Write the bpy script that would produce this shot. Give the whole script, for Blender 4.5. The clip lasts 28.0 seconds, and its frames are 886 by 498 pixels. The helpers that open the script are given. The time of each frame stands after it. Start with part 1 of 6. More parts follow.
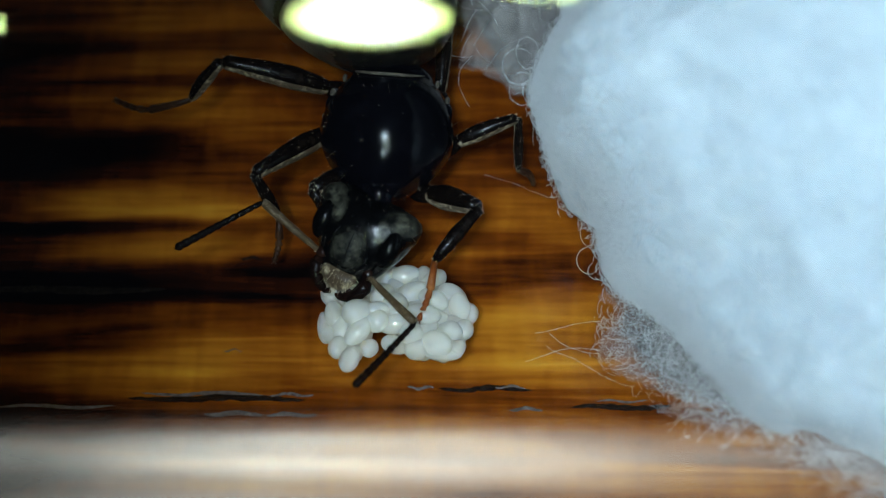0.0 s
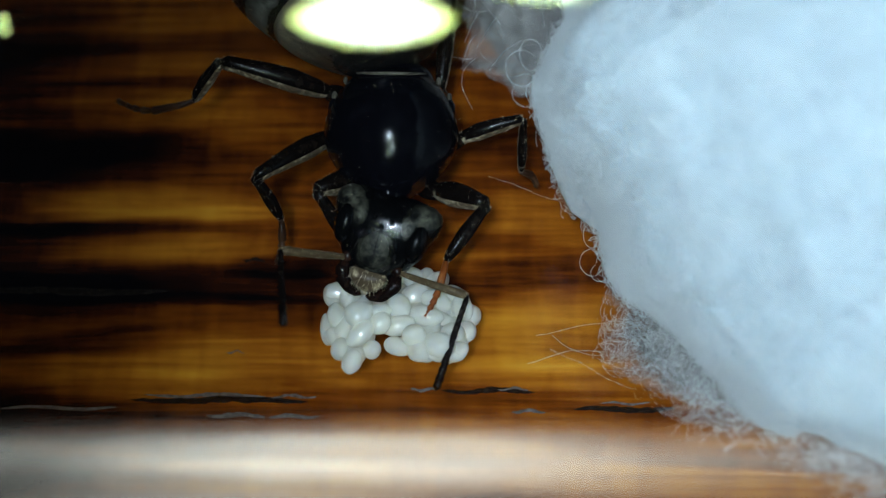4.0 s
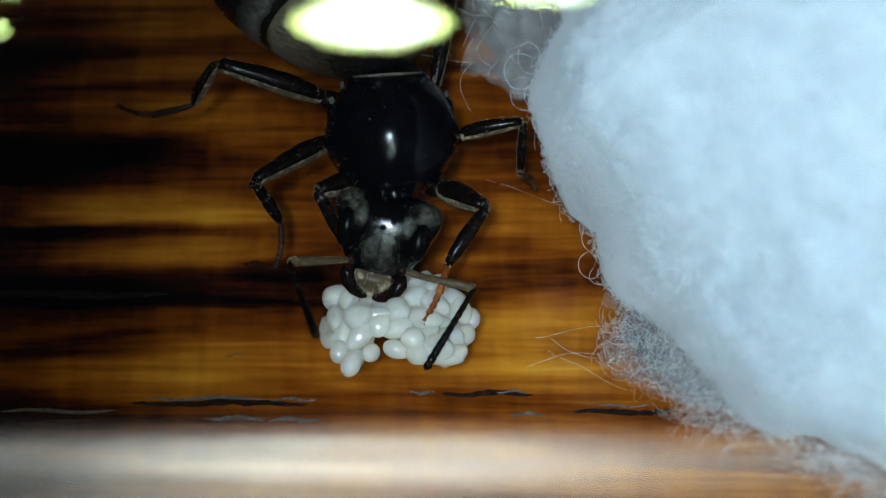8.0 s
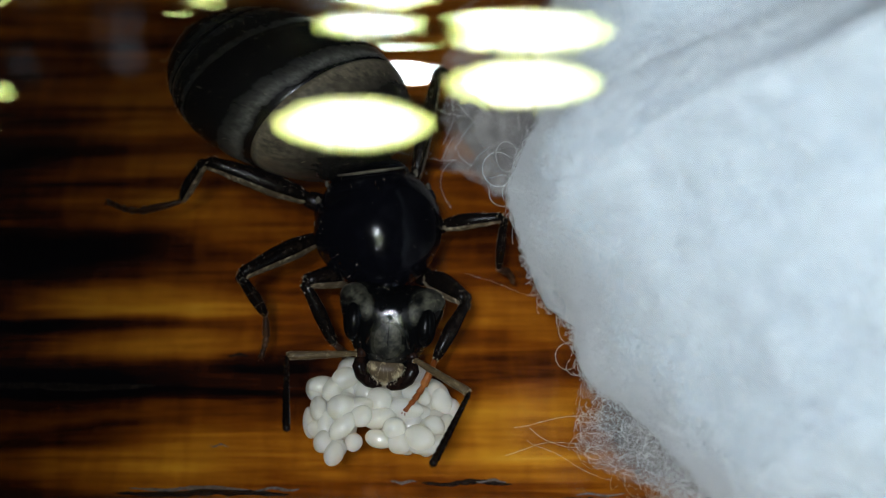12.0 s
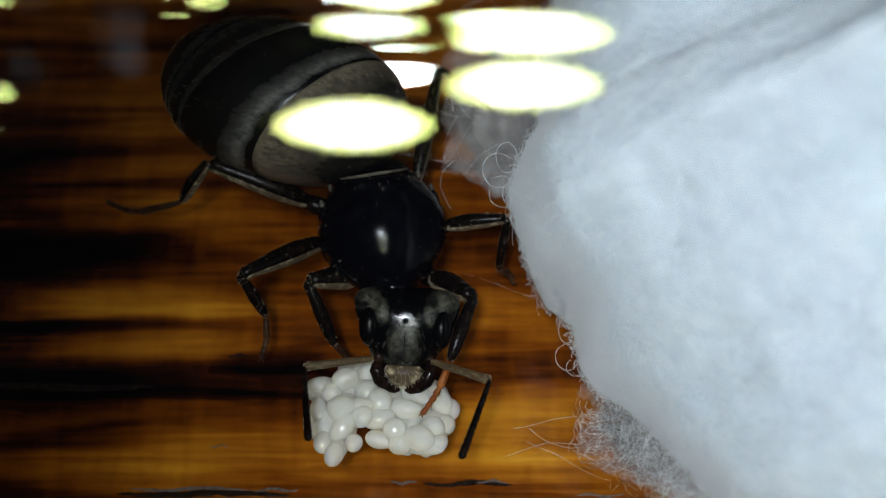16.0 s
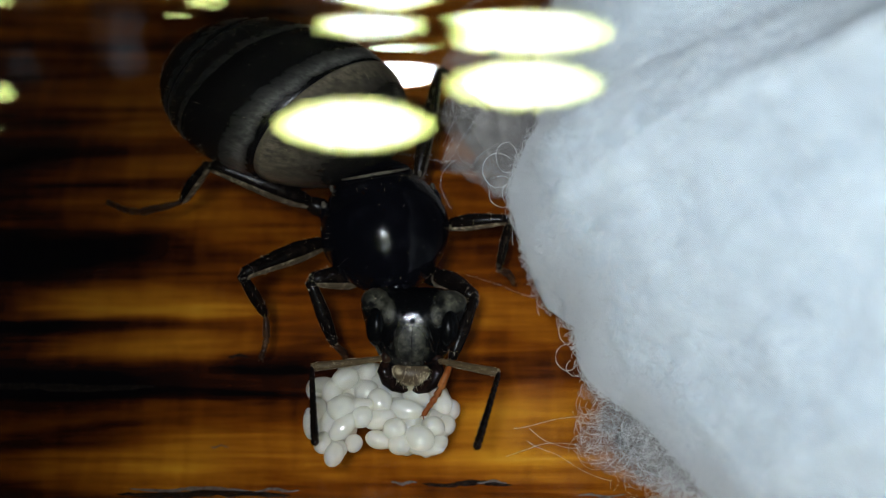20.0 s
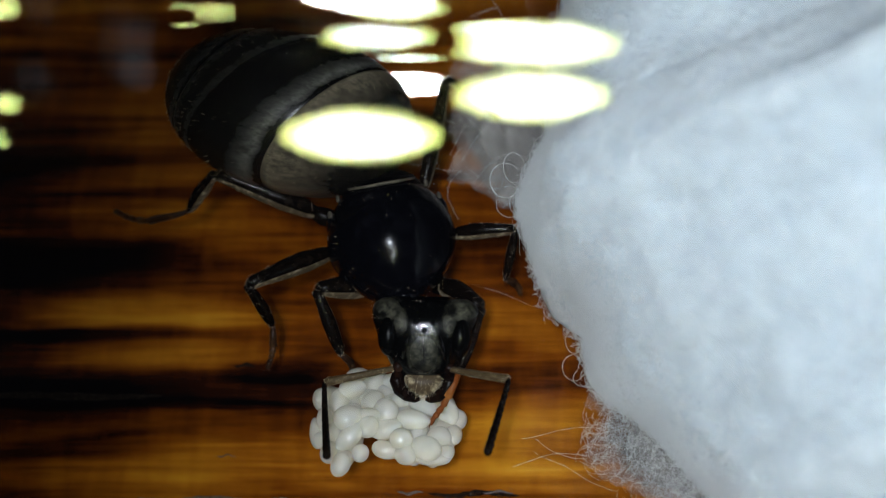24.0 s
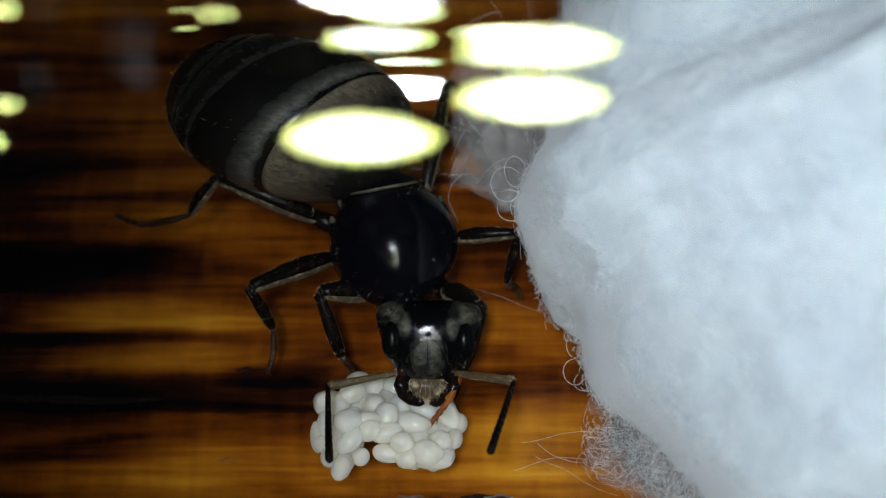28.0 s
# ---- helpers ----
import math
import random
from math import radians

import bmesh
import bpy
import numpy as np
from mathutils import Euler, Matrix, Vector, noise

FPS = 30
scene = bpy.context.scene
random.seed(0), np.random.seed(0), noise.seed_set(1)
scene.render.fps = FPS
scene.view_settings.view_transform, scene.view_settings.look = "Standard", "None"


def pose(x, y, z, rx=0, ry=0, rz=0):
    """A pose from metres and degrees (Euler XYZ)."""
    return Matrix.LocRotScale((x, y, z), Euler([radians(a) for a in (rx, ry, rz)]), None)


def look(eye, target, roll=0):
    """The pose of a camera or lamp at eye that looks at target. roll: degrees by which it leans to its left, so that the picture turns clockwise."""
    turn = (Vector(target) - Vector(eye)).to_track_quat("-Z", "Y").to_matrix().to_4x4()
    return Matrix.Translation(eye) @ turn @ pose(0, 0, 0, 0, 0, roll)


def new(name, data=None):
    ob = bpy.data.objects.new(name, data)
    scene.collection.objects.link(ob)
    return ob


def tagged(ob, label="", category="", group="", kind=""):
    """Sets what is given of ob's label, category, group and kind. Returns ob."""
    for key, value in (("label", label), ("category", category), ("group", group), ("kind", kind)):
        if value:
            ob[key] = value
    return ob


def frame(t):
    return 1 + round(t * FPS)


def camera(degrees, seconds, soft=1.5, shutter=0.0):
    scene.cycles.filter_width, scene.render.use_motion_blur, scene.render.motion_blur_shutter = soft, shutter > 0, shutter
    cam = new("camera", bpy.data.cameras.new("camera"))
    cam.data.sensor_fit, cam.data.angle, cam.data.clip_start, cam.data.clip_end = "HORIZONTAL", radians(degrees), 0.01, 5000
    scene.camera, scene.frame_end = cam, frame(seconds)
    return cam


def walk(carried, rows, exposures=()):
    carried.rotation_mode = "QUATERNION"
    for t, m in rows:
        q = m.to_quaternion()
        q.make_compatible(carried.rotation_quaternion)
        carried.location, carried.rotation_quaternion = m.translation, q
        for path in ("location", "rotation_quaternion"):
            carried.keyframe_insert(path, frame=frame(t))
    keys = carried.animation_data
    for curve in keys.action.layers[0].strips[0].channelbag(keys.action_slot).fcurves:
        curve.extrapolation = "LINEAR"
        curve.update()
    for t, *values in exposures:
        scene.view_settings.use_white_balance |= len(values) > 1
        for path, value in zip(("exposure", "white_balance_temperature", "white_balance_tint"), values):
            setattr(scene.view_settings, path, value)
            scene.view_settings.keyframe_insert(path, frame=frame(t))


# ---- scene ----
MM = 0.001


def mm(x, y, z, rx=0, ry=0, rz=0):
    """A pose from millimetres and degrees."""
    return pose(x * MM, y * MM, z * MM, rx, ry, rz)


# ---- camera: a close-up lens a few centimetres over a test tube ----
cam = camera(36, 28.0, soft=1.1)
cam.data.dof.use_dof = True
cam.data.dof.focus_distance = 30.6 * MM
cam.data.dof.aperture_fstop = 85
walk(cam, [
    (0, mm(0.010, -15.194, 28.773, 25.762, 0.659, 0.430)), (0.5, mm(0.010, -15.194, 28.773, 25.762, 0.659, 0.430)),
    (1, mm(0.014, -15.208, 28.754, 25.827, 0.680, 0.457)), (1.5, mm(0.008, -15.168, 28.798, 25.859, 0.687, 0.497)),
    (2, mm(0.050, -15.210, 28.755, 25.863, 0.798, 0.545)), (2.5, mm(-0.007, -15.188, 28.764, 25.827, 0.738, 0.465)),
    (3, mm(0.011, -15.191, 28.751, 25.846, 0.747, 0.538)), (3.5, mm(0.011, -15.191, 28.751, 25.846, 0.747, 0.538)),
    (5.5, mm(-0.009, -15.164, 28.761, 25.780, 0.678, 0.565)), (6, mm(0.067, -15.179, 28.771, 25.666, 0.822, 0.557)),
    (6.5, mm(0.016, -15.172, 28.781, 25.665, 0.691, 0.601)), (7, mm(0.023, -15.156, 28.768, 25.671, 0.723, 0.553)),
    (7.5, mm(0.041, -15.161, 28.771, 25.685, 0.755, 0.565)), (8, mm(0.046, -15.232, 28.796, 26.009, 0.787, 0.486)),
    (8.5, mm(-0.014, -15.291, 28.887, 26.867, 0.530, 0.322)), (9, mm(0.034, -15.197, 28.806, 26.769, 0.493, 0.381)),
    (9.5, mm(0.024, -15.793, 29.757, 31.162, -0.068, -0.142)), (10, mm(0.051, -15.850, 29.740, 30.690, 0.103, 0.085)),
    (10.5, mm(-0.007, -15.709, 29.606, 29.996, -0.024, 0.040)), (11, mm(-0.009, -15.703, 29.593, 30.005, -0.005, -0.010)),
    (11.5, mm(-0.007, -15.718, 29.591, 30.029, 0.015, -0.042)), (12, mm(0.012, -15.717, 29.587, 30.021, 0.010, 0.040)),
    (12.5, mm(0.022, -15.711, 29.600, 29.993, 0.020, 0.062)), (14.5, mm(0.001, -15.732, 29.602, 30.055, -0.012, 0.051)),
    (15, mm(0.011, -15.690, 29.597, 30.000, 0.013, 0.032)), (15.5, mm(0.005, -15.720, 29.618, 30.031, 0.004, 0.036)),
    (16, mm(0.005, -15.720, 29.618, 30.031, 0.004, 0.036)), (16.5, mm(0.005, -15.720, 29.618, 30.031, 0.004, 0.036)),
    (17, mm(-0.005, -15.698, 29.614, 30.000, -0.000, 0.000)), (17.5, mm(-0.005, -15.698, 29.614, 30.000, -0.000, 0.000)),
    (18, mm(-0.005, -15.698, 29.614, 30.000, -0.000, 0.000)), (18.5, mm(-0.005, -15.728, 29.604, 30.063, -0.008, 0.015)),
    (19, mm(-0.005, -15.728, 29.604, 30.063, -0.008, 0.015)), (19.5, mm(0.028, -15.724, 29.598, 30.061, 0.048, 0.048)),
    (20, mm(0.028, -15.724, 29.598, 30.061, 0.048, 0.048)), (20.5, mm(0.044, -15.734, 29.601, 30.076, 0.088, 0.050)),
    (21, mm(0.006, -15.711, 29.584, 30.053, 0.038, 0.042)), (21.5, mm(-0.008, -15.720, 29.593, 30.066, 0.041, -0.018)),
    (23.5, mm(0.011, -15.708, 29.554, 30.436, 0.193, 0.296)), (24, mm(0.002, -15.683, 29.618, 30.394, 0.190, 0.293)),
    (24.5, mm(0.001, -15.707, 29.611, 30.444, 0.168, 0.333)), (25, mm(-0.030, -15.670, 29.637, 30.390, 0.134, 0.290)),
    (25.5, mm(0.016, -15.697, 29.646, 30.494, 0.190, 0.382)), (26, mm(0.002, -15.708, 29.590, 30.608, 0.168, 0.404)),
    (26.5, mm(-0.020, -15.691, 29.566, 30.611, 0.150, 0.343)), (27, mm(-0.033, -15.700, 29.618, 30.574, 0.132, 0.347)),
    (27.5, mm(-0.025, -15.691, 29.611, 30.563, 0.135, 0.367)), (28, mm(-0.027, -15.722, 29.586, 30.643, 0.140, 0.348))],
    exposures=[(0, 0.30, 5300, -1), (8.6, 0.30, 5300, -1), (9.5, 0.20, 6080, 10), (28, 0.20, 6080, 10)])

# ---- world and large lights ----
world = bpy.data.worlds.new("room")
scene.world = world
world.use_nodes = True
world.node_tree.nodes["Background"].inputs[0].default_value = (0.60, 0.72, 1.0, 1)
world.node_tree.nodes["Background"].inputs[1].default_value = 0.008

LED_POWER = 43.0

# an added fill beam that brightens the cotton and the ant; no such lamp is known
beam = bpy.data.lights.new("fill_beam", "SPOT")
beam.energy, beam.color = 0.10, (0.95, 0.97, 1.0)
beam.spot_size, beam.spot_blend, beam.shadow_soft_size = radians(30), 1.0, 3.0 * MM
FILL_POS, FILL_AIM = Vector((-3, -24, 52)), Vector((5, -3, 3))
fill_beam = new("fill_beam", beam)
fill_beam.matrix_basis = look(FILL_POS * MM, FILL_AIM * MM)

# ---- tube measures in millimetres ----
RI, RO = 10.0, 11.0          # inner and outer radius; its axis lies at y = 0, z = RI
WOOD_Z = RI - RO             # the board's top


def tube_z(y, h=0.0):
    """Height of the inner glass at y, raised by h along its normal."""
    r = RI - h
    return RI - math.sqrt(max(0.0, r * r - y * y))


# ---- materials ----
def material(name, colour=(0.5, 0.5, 0.5), rough=0.5):
    m = bpy.data.materials.new(name)
    m.use_nodes = True
    b = m.node_tree.nodes["Principled BSDF"]
    b.inputs["Base Color"].default_value = (*colour, 1)
    b.inputs["Roughness"].default_value = rough
    return m, m.node_tree, b


def add(tree, kind, **values):
    n = tree.nodes.new(kind)
    for key, value in values.items():
        n.inputs[key].default_value = value
    return n


def ramp(tree, source, stops):
    n = tree.nodes.new("ShaderNodeValToRGB")
    e = n.color_ramp.elements
    while len(e) < len(stops):
        e.new(0.5)
    for i, (at, c) in enumerate(stops):
        e[i].position, e[i].color = at, (*c, 1)
    tree.links.new(source, n.inputs[0])
    return n


def coords(tree, scale=(1, 1, 1), where="Object"):
    t = tree.nodes.new("ShaderNodeTexCoord")
    mp = tree.nodes.new("ShaderNodeMapping")
    mp.inputs["Scale"].default_value = scale
    tree.links.new(t.outputs[where], mp.inputs[0])
    return mp.outputs[0]


def noise_of(tree, vector, scale, detail=4.0, rough=0.55, distort=0.0):
    n = add(tree, "ShaderNodeTexNoise", Scale=scale, Detail=detail, Roughness=rough, Distortion=distort)
    tree.links.new(vector, n.inputs["Vector"])
    return n


def bump(tree, b, source, strength, distance):
    n = add(tree, "ShaderNodeBump", Strength=strength, Distance=distance)
    tree.links.new(source, n.inputs["Height"])
    tree.links.new(n.outputs[0], b.inputs["Normal"])
    return n


def mix_rgb(tree, fac, a, b_, mode="MIX"):
    n = tree.nodes.new("ShaderNodeMix")
    n.data_type, n.blend_type = "RGBA", mode
    for sock, v in ((n.inputs[0], fac), (n.inputs[6], a), (n.inputs[7], b_)):
        if hasattr(v, "links"):
            tree.links.new(v, sock)
        else:
            sock.default_value = v if isinstance(v, float) else (*v, 1)
    return n.outputs[2]


# streaks of the board, a few of them shade put into its colour: middle, half length, half width in millimetres, and how
# much paler or darker they are
BANDS = [(-7.77, 0.45, 3.31, 0.72, 0.45), (-8.47, -0.83, 4.05, 0.55, 0.42), (-6.01, 3.06, 2.91, 0.66, 0.22),
         (-6.56, -2.76, 3.55, 0.52, 0.15), (-6.86, -3.87, 4.57, 0.73, 0.40), (1.72, 0.24, 1.83, 0.61, 0.32),
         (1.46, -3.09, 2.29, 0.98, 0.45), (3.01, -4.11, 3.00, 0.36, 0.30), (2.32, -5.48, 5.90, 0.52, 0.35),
         # (1.5, -6.75) is a long paler strip along the near side
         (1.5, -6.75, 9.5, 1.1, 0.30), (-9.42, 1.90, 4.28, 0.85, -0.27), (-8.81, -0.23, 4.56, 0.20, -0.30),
         # (1.84, -0.84) is the shade beside the cotton, painted into the wood
         (-7.40, -1.77, 5.09, 0.48, -0.40), (-11.86, 5.32, 3.01, 1.63, -0.25), (1.84, -0.84, 1.65, 0.59, -0.28),
         # (-12.4, -1.95) paints the left margin's fall-off, (-4.2, -1.25) the ant's cast shadow
         (1.83, 1.99, 2.12, 1.38, -0.20), (-7.69, -4.78, 4.96, 0.45, -0.12), (-12.4, -1.95, 4.6, 8.0, -0.50), (-4.2, -1.25, 1.5, 0.35, -0.40)]


def maths(tree, operation, a, b_=None, c=None):
    n = tree.nodes.new("ShaderNodeMath")
    n.operation = operation
    for sock, v in zip(n.inputs, (a, b_, c)):
        if v is None:
            continue
        if hasattr(v, "links"):
            tree.links.new(v, sock)
        else:
            sock.default_value = v
    return n.outputs[0]


def wood_material():
    m, t, b = material("varnished_wood", rough=0.4)
    fine = noise_of(t, coords(t, (130, 3600, 3600)), 1.0, 6, 0.65, 0.3)
    broad = noise_of(t, coords(t, (90, 900, 900)), 1.0, 4, 0.55, 0.6)
    figure = noise_of(t, coords(t, (1500, 420, 420)), 1.0, 4, 0.6, 0.5)
    # the streaks waver along the grain
    tc = t.nodes.new("ShaderNodeTexCoord")
    wave = noise_of(t, coords(t, (260, 700, 700)), 1.0, 3, 0.5)
    away = t.nodes.new("ShaderNodeVectorMath")
    away.operation = "SUBTRACT"
    away.inputs[1].default_value = (0.5, 0.5, 0.5)
    t.links.new(wave.outputs["Color"], away.inputs[0])
    push = t.nodes.new("ShaderNodeVectorMath")
    push.operation = "MULTIPLY_ADD"
    push.inputs[1].default_value = (2.5 * MM, 0.55 * MM, 0)
    t.links.new(away.outputs[0], push.inputs[0])
    t.links.new(tc.outputs["Object"], push.inputs[2])
    tone = maths(t, "MULTIPLY_ADD", broad.outputs[0], 1.05, -0.065)
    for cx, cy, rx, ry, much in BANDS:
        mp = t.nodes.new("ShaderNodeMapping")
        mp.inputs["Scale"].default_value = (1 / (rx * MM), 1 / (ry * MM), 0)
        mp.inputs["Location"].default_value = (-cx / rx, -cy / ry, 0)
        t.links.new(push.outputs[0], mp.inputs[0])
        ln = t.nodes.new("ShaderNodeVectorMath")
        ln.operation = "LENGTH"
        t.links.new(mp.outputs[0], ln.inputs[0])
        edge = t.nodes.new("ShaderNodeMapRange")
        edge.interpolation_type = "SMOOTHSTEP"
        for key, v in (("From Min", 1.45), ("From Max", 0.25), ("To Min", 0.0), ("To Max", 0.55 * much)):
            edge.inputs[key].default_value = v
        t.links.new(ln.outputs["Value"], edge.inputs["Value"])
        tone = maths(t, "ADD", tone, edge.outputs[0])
    tone = maths(t, "MULTIPLY_ADD", fine.outputs[0], 0.42, maths(t, "ADD", tone, -0.21))
    tone = maths(t, "MULTIPLY_ADD", figure.outputs[0], 0.24, maths(t, "ADD", tone, -0.12))
    col = ramp(t, tone, [(0.14, (0.0012, 0.0003, 0.0001)), (0.32, (0.028, 0.0052, 0.0003)), (0.47, (0.120, 0.0280, 0.0006)),
                         (0.63, (0.25, 0.080, 0.0035)), (0.80, (0.43, 0.178, 0.009)), (1.0, (0.57, 0.29, 0.03))])
    t.links.new(col.outputs[0], b.inputs["Base Color"])
    b.inputs["Specular IOR Level"].default_value = 0.03
    b.inputs["Coat Weight"].default_value = 0.8
    b.inputs["Coat Roughness"].default_value = 0.11
    bump(t, b, fine.outputs[0], 0.25, 0.0001)
    cb = add(t, "ShaderNodeBump", Strength=0.09, Distance=0.0001)
    t.links.new(fine.outputs[0], cb.inputs["Height"])
    t.links.new(cb.outputs[0], b.inputs["Coat Normal"])
    return m


def glass_material(name, gloss):
    m = bpy.data.materials.new(name)
    m.use_nodes = True
    t = m.node_tree
    t.nodes.clear()
    out = t.nodes.new("ShaderNodeOutputMaterial")
    clear = add(t, "ShaderNodeBsdfTransparent", Color=(0.985, 0.99, 0.99, 1))
    shine = add(t, "ShaderNodeBsdfGlossy", Color=(1, 1, 1, 1), Roughness=0.015)
    fr = add(t, "ShaderNodeFresnel", IOR=1.5)
    k = t.nodes.new("ShaderNodeMath")
    k.operation = "MULTIPLY"
    k.inputs[1].default_value = gloss
    t.links.new(fr.outputs[0], k.inputs[0])
    mx = t.nodes.new("ShaderNodeMixShader")
    t.links.new(k.outputs[0], mx.inputs[0])
    t.links.new(clear.outputs[0], mx.inputs[1])
    t.links.new(shine.outputs[0], mx.inputs[2])
    t.links.new(mx.outputs[0], out.inputs[0])
    return m


def led_material():
    m = bpy.data.materials.new("led_phosphor")
    m.use_nodes = True
    t = m.node_tree
    t.nodes.clear()
    out = t.nodes.new("ShaderNodeOutputMaterial")
    em = t.nodes.new("ShaderNodeEmission")
    em.inputs[1].default_value = LED_POWER
    sep = t.nodes.new("ShaderNodeSeparateXYZ")
    t.links.new(coords(t), sep.inputs[0])
    dv = t.nodes.new("ShaderNodeMath")
    dv.operation = "DIVIDE"
    dv.inputs[1].default_value = 0.6 * MM
    t.links.new(sep.outputs[0], dv.inputs[0])
    r = ramp(t, dv.outputs[0], [(0.0, (0.30, 0.33, 0.07)), (0.60, (0.50, 0.54, 0.17)), (0.72, (0.93, 0.94, 1.0)), (1.0, (0.93, 0.94, 1.0))])
    t.links.new(r.outputs[0], em.inputs[0])
    t.links.new(em.outputs[0], out.inputs[0])
    return m


def glare_material():
    """The glare painted on the added bar: brightest along its middle, streaked, fading to its ends."""
    m = bpy.data.materials.new("glare_panel")
    m.use_nodes = True
    t = m.node_tree
    t.nodes.clear()
    out = t.nodes.new("ShaderNodeOutputMaterial")
    em = t.nodes.new("ShaderNodeEmission")
    sep = t.nodes.new("ShaderNodeSeparateXYZ")
    t.links.new(coords(t, (1 / MM, 1 / MM, 1 / MM)), sep.inputs[0])
    along = ramp(t, maths(t, "MULTIPLY_ADD", sep.outputs[0], 1 / 34, 0.5), [(0.0, (0.05, 0.05, 0.05)), (0.28, (0.26, 0.26, 0.26)), (0.46, (1, 1, 1)), (0.60, (0.9, 0.9, 0.9)), (0.76, (0.35, 0.35, 0.35)), (1.0, (0.04, 0.04, 0.04))])
    across = ramp(t, maths(t, "MULTIPLY_ADD", sep.outputs[1], 1 / 17.2, 0.5), [(0.0, (0.0, 0.0, 0.0)), (0.16, (0.04, 0.04, 0.04)), (0.32, (0.35, 0.35, 0.35)), (0.46, (1, 1, 1)), (0.60, (0.95, 0.95, 0.95)), (0.78, (0.45, 0.45, 0.45)), (1.0, (0.25, 0.25, 0.25))])
    streak = ramp(t, noise_of(t, coords(t, (60, 900, 900)), 1.0, 6, 0.7, 0.4).outputs[0], [(0.40, (0.30, 0.30, 0.30)), (0.60, (1.15, 1.15, 1.15))])
    shape = mix_rgb(t, 1.0, mix_rgb(t, 1.0, along.outputs[0], across.outputs[0], "MULTIPLY"), streak.outputs[0], "MULTIPLY")
    t.links.new(mix_rgb(t, 1.0, shape, (1.0, 0.88, 0.70), "MULTIPLY"), em.inputs[0])
    em.inputs[1].default_value = 7.2
    t.links.new(em.outputs[0], out.inputs[0])
    return m


def cuticle_material(name, dark, pale, amount, rough=0.25, scale=2600, soft=0.22):
    """Ant cuticle: dark, shiny, with a patchy pale bloom of fine hair."""
    m, t, b = material(name, dark, rough)
    v = coords(t)
    n = noise_of(t, v, scale, 5, 0.65)
    r = ramp(t, n.outputs[0], [(0.61 - soft / 2, (0, 0, 0)), (0.61 + soft / 2, (1, 1, 1))])
    k = t.nodes.new("ShaderNodeMath")
    k.operation = "MULTIPLY"
    k.inputs[1].default_value = amount
    t.links.new(r.outputs[0], k.inputs[0])
    t.links.new(mix_rgb(t, k.outputs[0], dark, pale), b.inputs["Base Color"])
    n2 = noise_of(t, v, 16000, 3, 0.6)
    bump(t, b, n2.outputs[0], 0.08, 0.00002)
    b.inputs["Specular IOR Level"].default_value = 0.10
    return m


def plate_material(name, stops, pale, rough=0.26):
    """A plate of the gaster: black and shiny, with pale hair that grows in bands along the plate."""
    m, t, b = material(name, (0.003, 0.003, 0.0035), 0.3)
    along = t.nodes.new("ShaderNodeAttribute")
    along.attribute_name = "along"
    n = noise_of(t, coords(t, (0.35, 1, 1)), 2600, 6, 0.75)
    shift = maths(t, "MULTIPLY_ADD", n.outputs[0], 0.22, maths(t, "ADD", along.outputs["Fac"], -0.11))
    band = ramp(t, shift, stops)
    speck = ramp(t, noise_of(t, coords(t, (0.45, 1, 1)), 8000, 5, 0.75).outputs[0], [(0.36, (0.25, 0.25, 0.25)), (0.62, (1, 1, 1))])
    fac = mix_rgb(t, 1.0, band.outputs[0], speck.outputs[0], "MULTIPLY")
    t.links.new(mix_rgb(t, fac, (0.002, 0.002, 0.0025), pale), b.inputs["Base Color"])
    t.links.new(mix_rgb(t, fac, (rough, rough, rough), (0.6, 0.6, 0.6)), b.inputs["Roughness"])
    b.inputs["Specular IOR Level"].default_value = 0.25
    bump(t, b, noise_of(t, coords(t), 12000, 3, 0.6).outputs[0], 0.12, 0.00002)
    return m


def head_material():
    """Black head cuticle with pale bloom on the face and the hind corners."""
    m, t, b = material("cuticle_head", (0.008, 0.007, 0.006), 0.24)
    tc = t.nodes.new("ShaderNodeTexCoord")
    best = None
    for cx, cy, rx, ry in ((0.0, -0.28, 0.44, 0.56), (-0.86, 0.70, 0.46, 0.34), (0.86, 0.70, 0.46, 0.34), (-0.55, 0.42, 0.20, 0.34), (0.55, 0.42, 0.20, 0.34)):
        mp = t.nodes.new("ShaderNodeMapping")
        mp.inputs["Scale"].default_value = (1 / (rx * MM), 1 / (ry * MM), 0)
        mp.inputs["Location"].default_value = (-cx / rx, -cy / ry, 0)
        t.links.new(tc.outputs["Object"], mp.inputs[0])
        ln = t.nodes.new("ShaderNodeVectorMath")
        ln.operation = "LENGTH"
        t.links.new(mp.outputs[0], ln.inputs[0])
        r = ramp(t, ln.outputs["Value"], [(0.15, (1, 1, 1)), (1.0, (0, 0, 0))])
        if best is None:
            best = r.outputs[0]
        else:
            best = mix_rgb(t, 1.0, best, r.outputs[0], "LIGHTEN")
    n = noise_of(t, coords(t), 4200, 6, 0.75)
    nr = ramp(t, n.outputs[0], [(0.42, (0, 0, 0)), (0.64, (1, 1, 1))])
    fac = mix_rgb(t, 1.0, best, nr.outputs[0], "MULTIPLY")
    t.links.new(mix_rgb(t, fac, (0.0012, 0.0012, 0.0012), (0.085, 0.083, 0.058)), b.inputs["Base Color"])
    b.inputs["Specular IOR Level"].default_value = 0.28
    rr = mix_rgb(t, best, (0.16, 0.16, 0.16), (0.5, 0.5, 0.5))
    t.links.new(rr, b.inputs["Roughness"])
    n2 = noise_of(t, coords(t), 16000, 3, 0.6)
    bump(t, b, n2.outputs[0], 0.15, 0.00002)
    return m


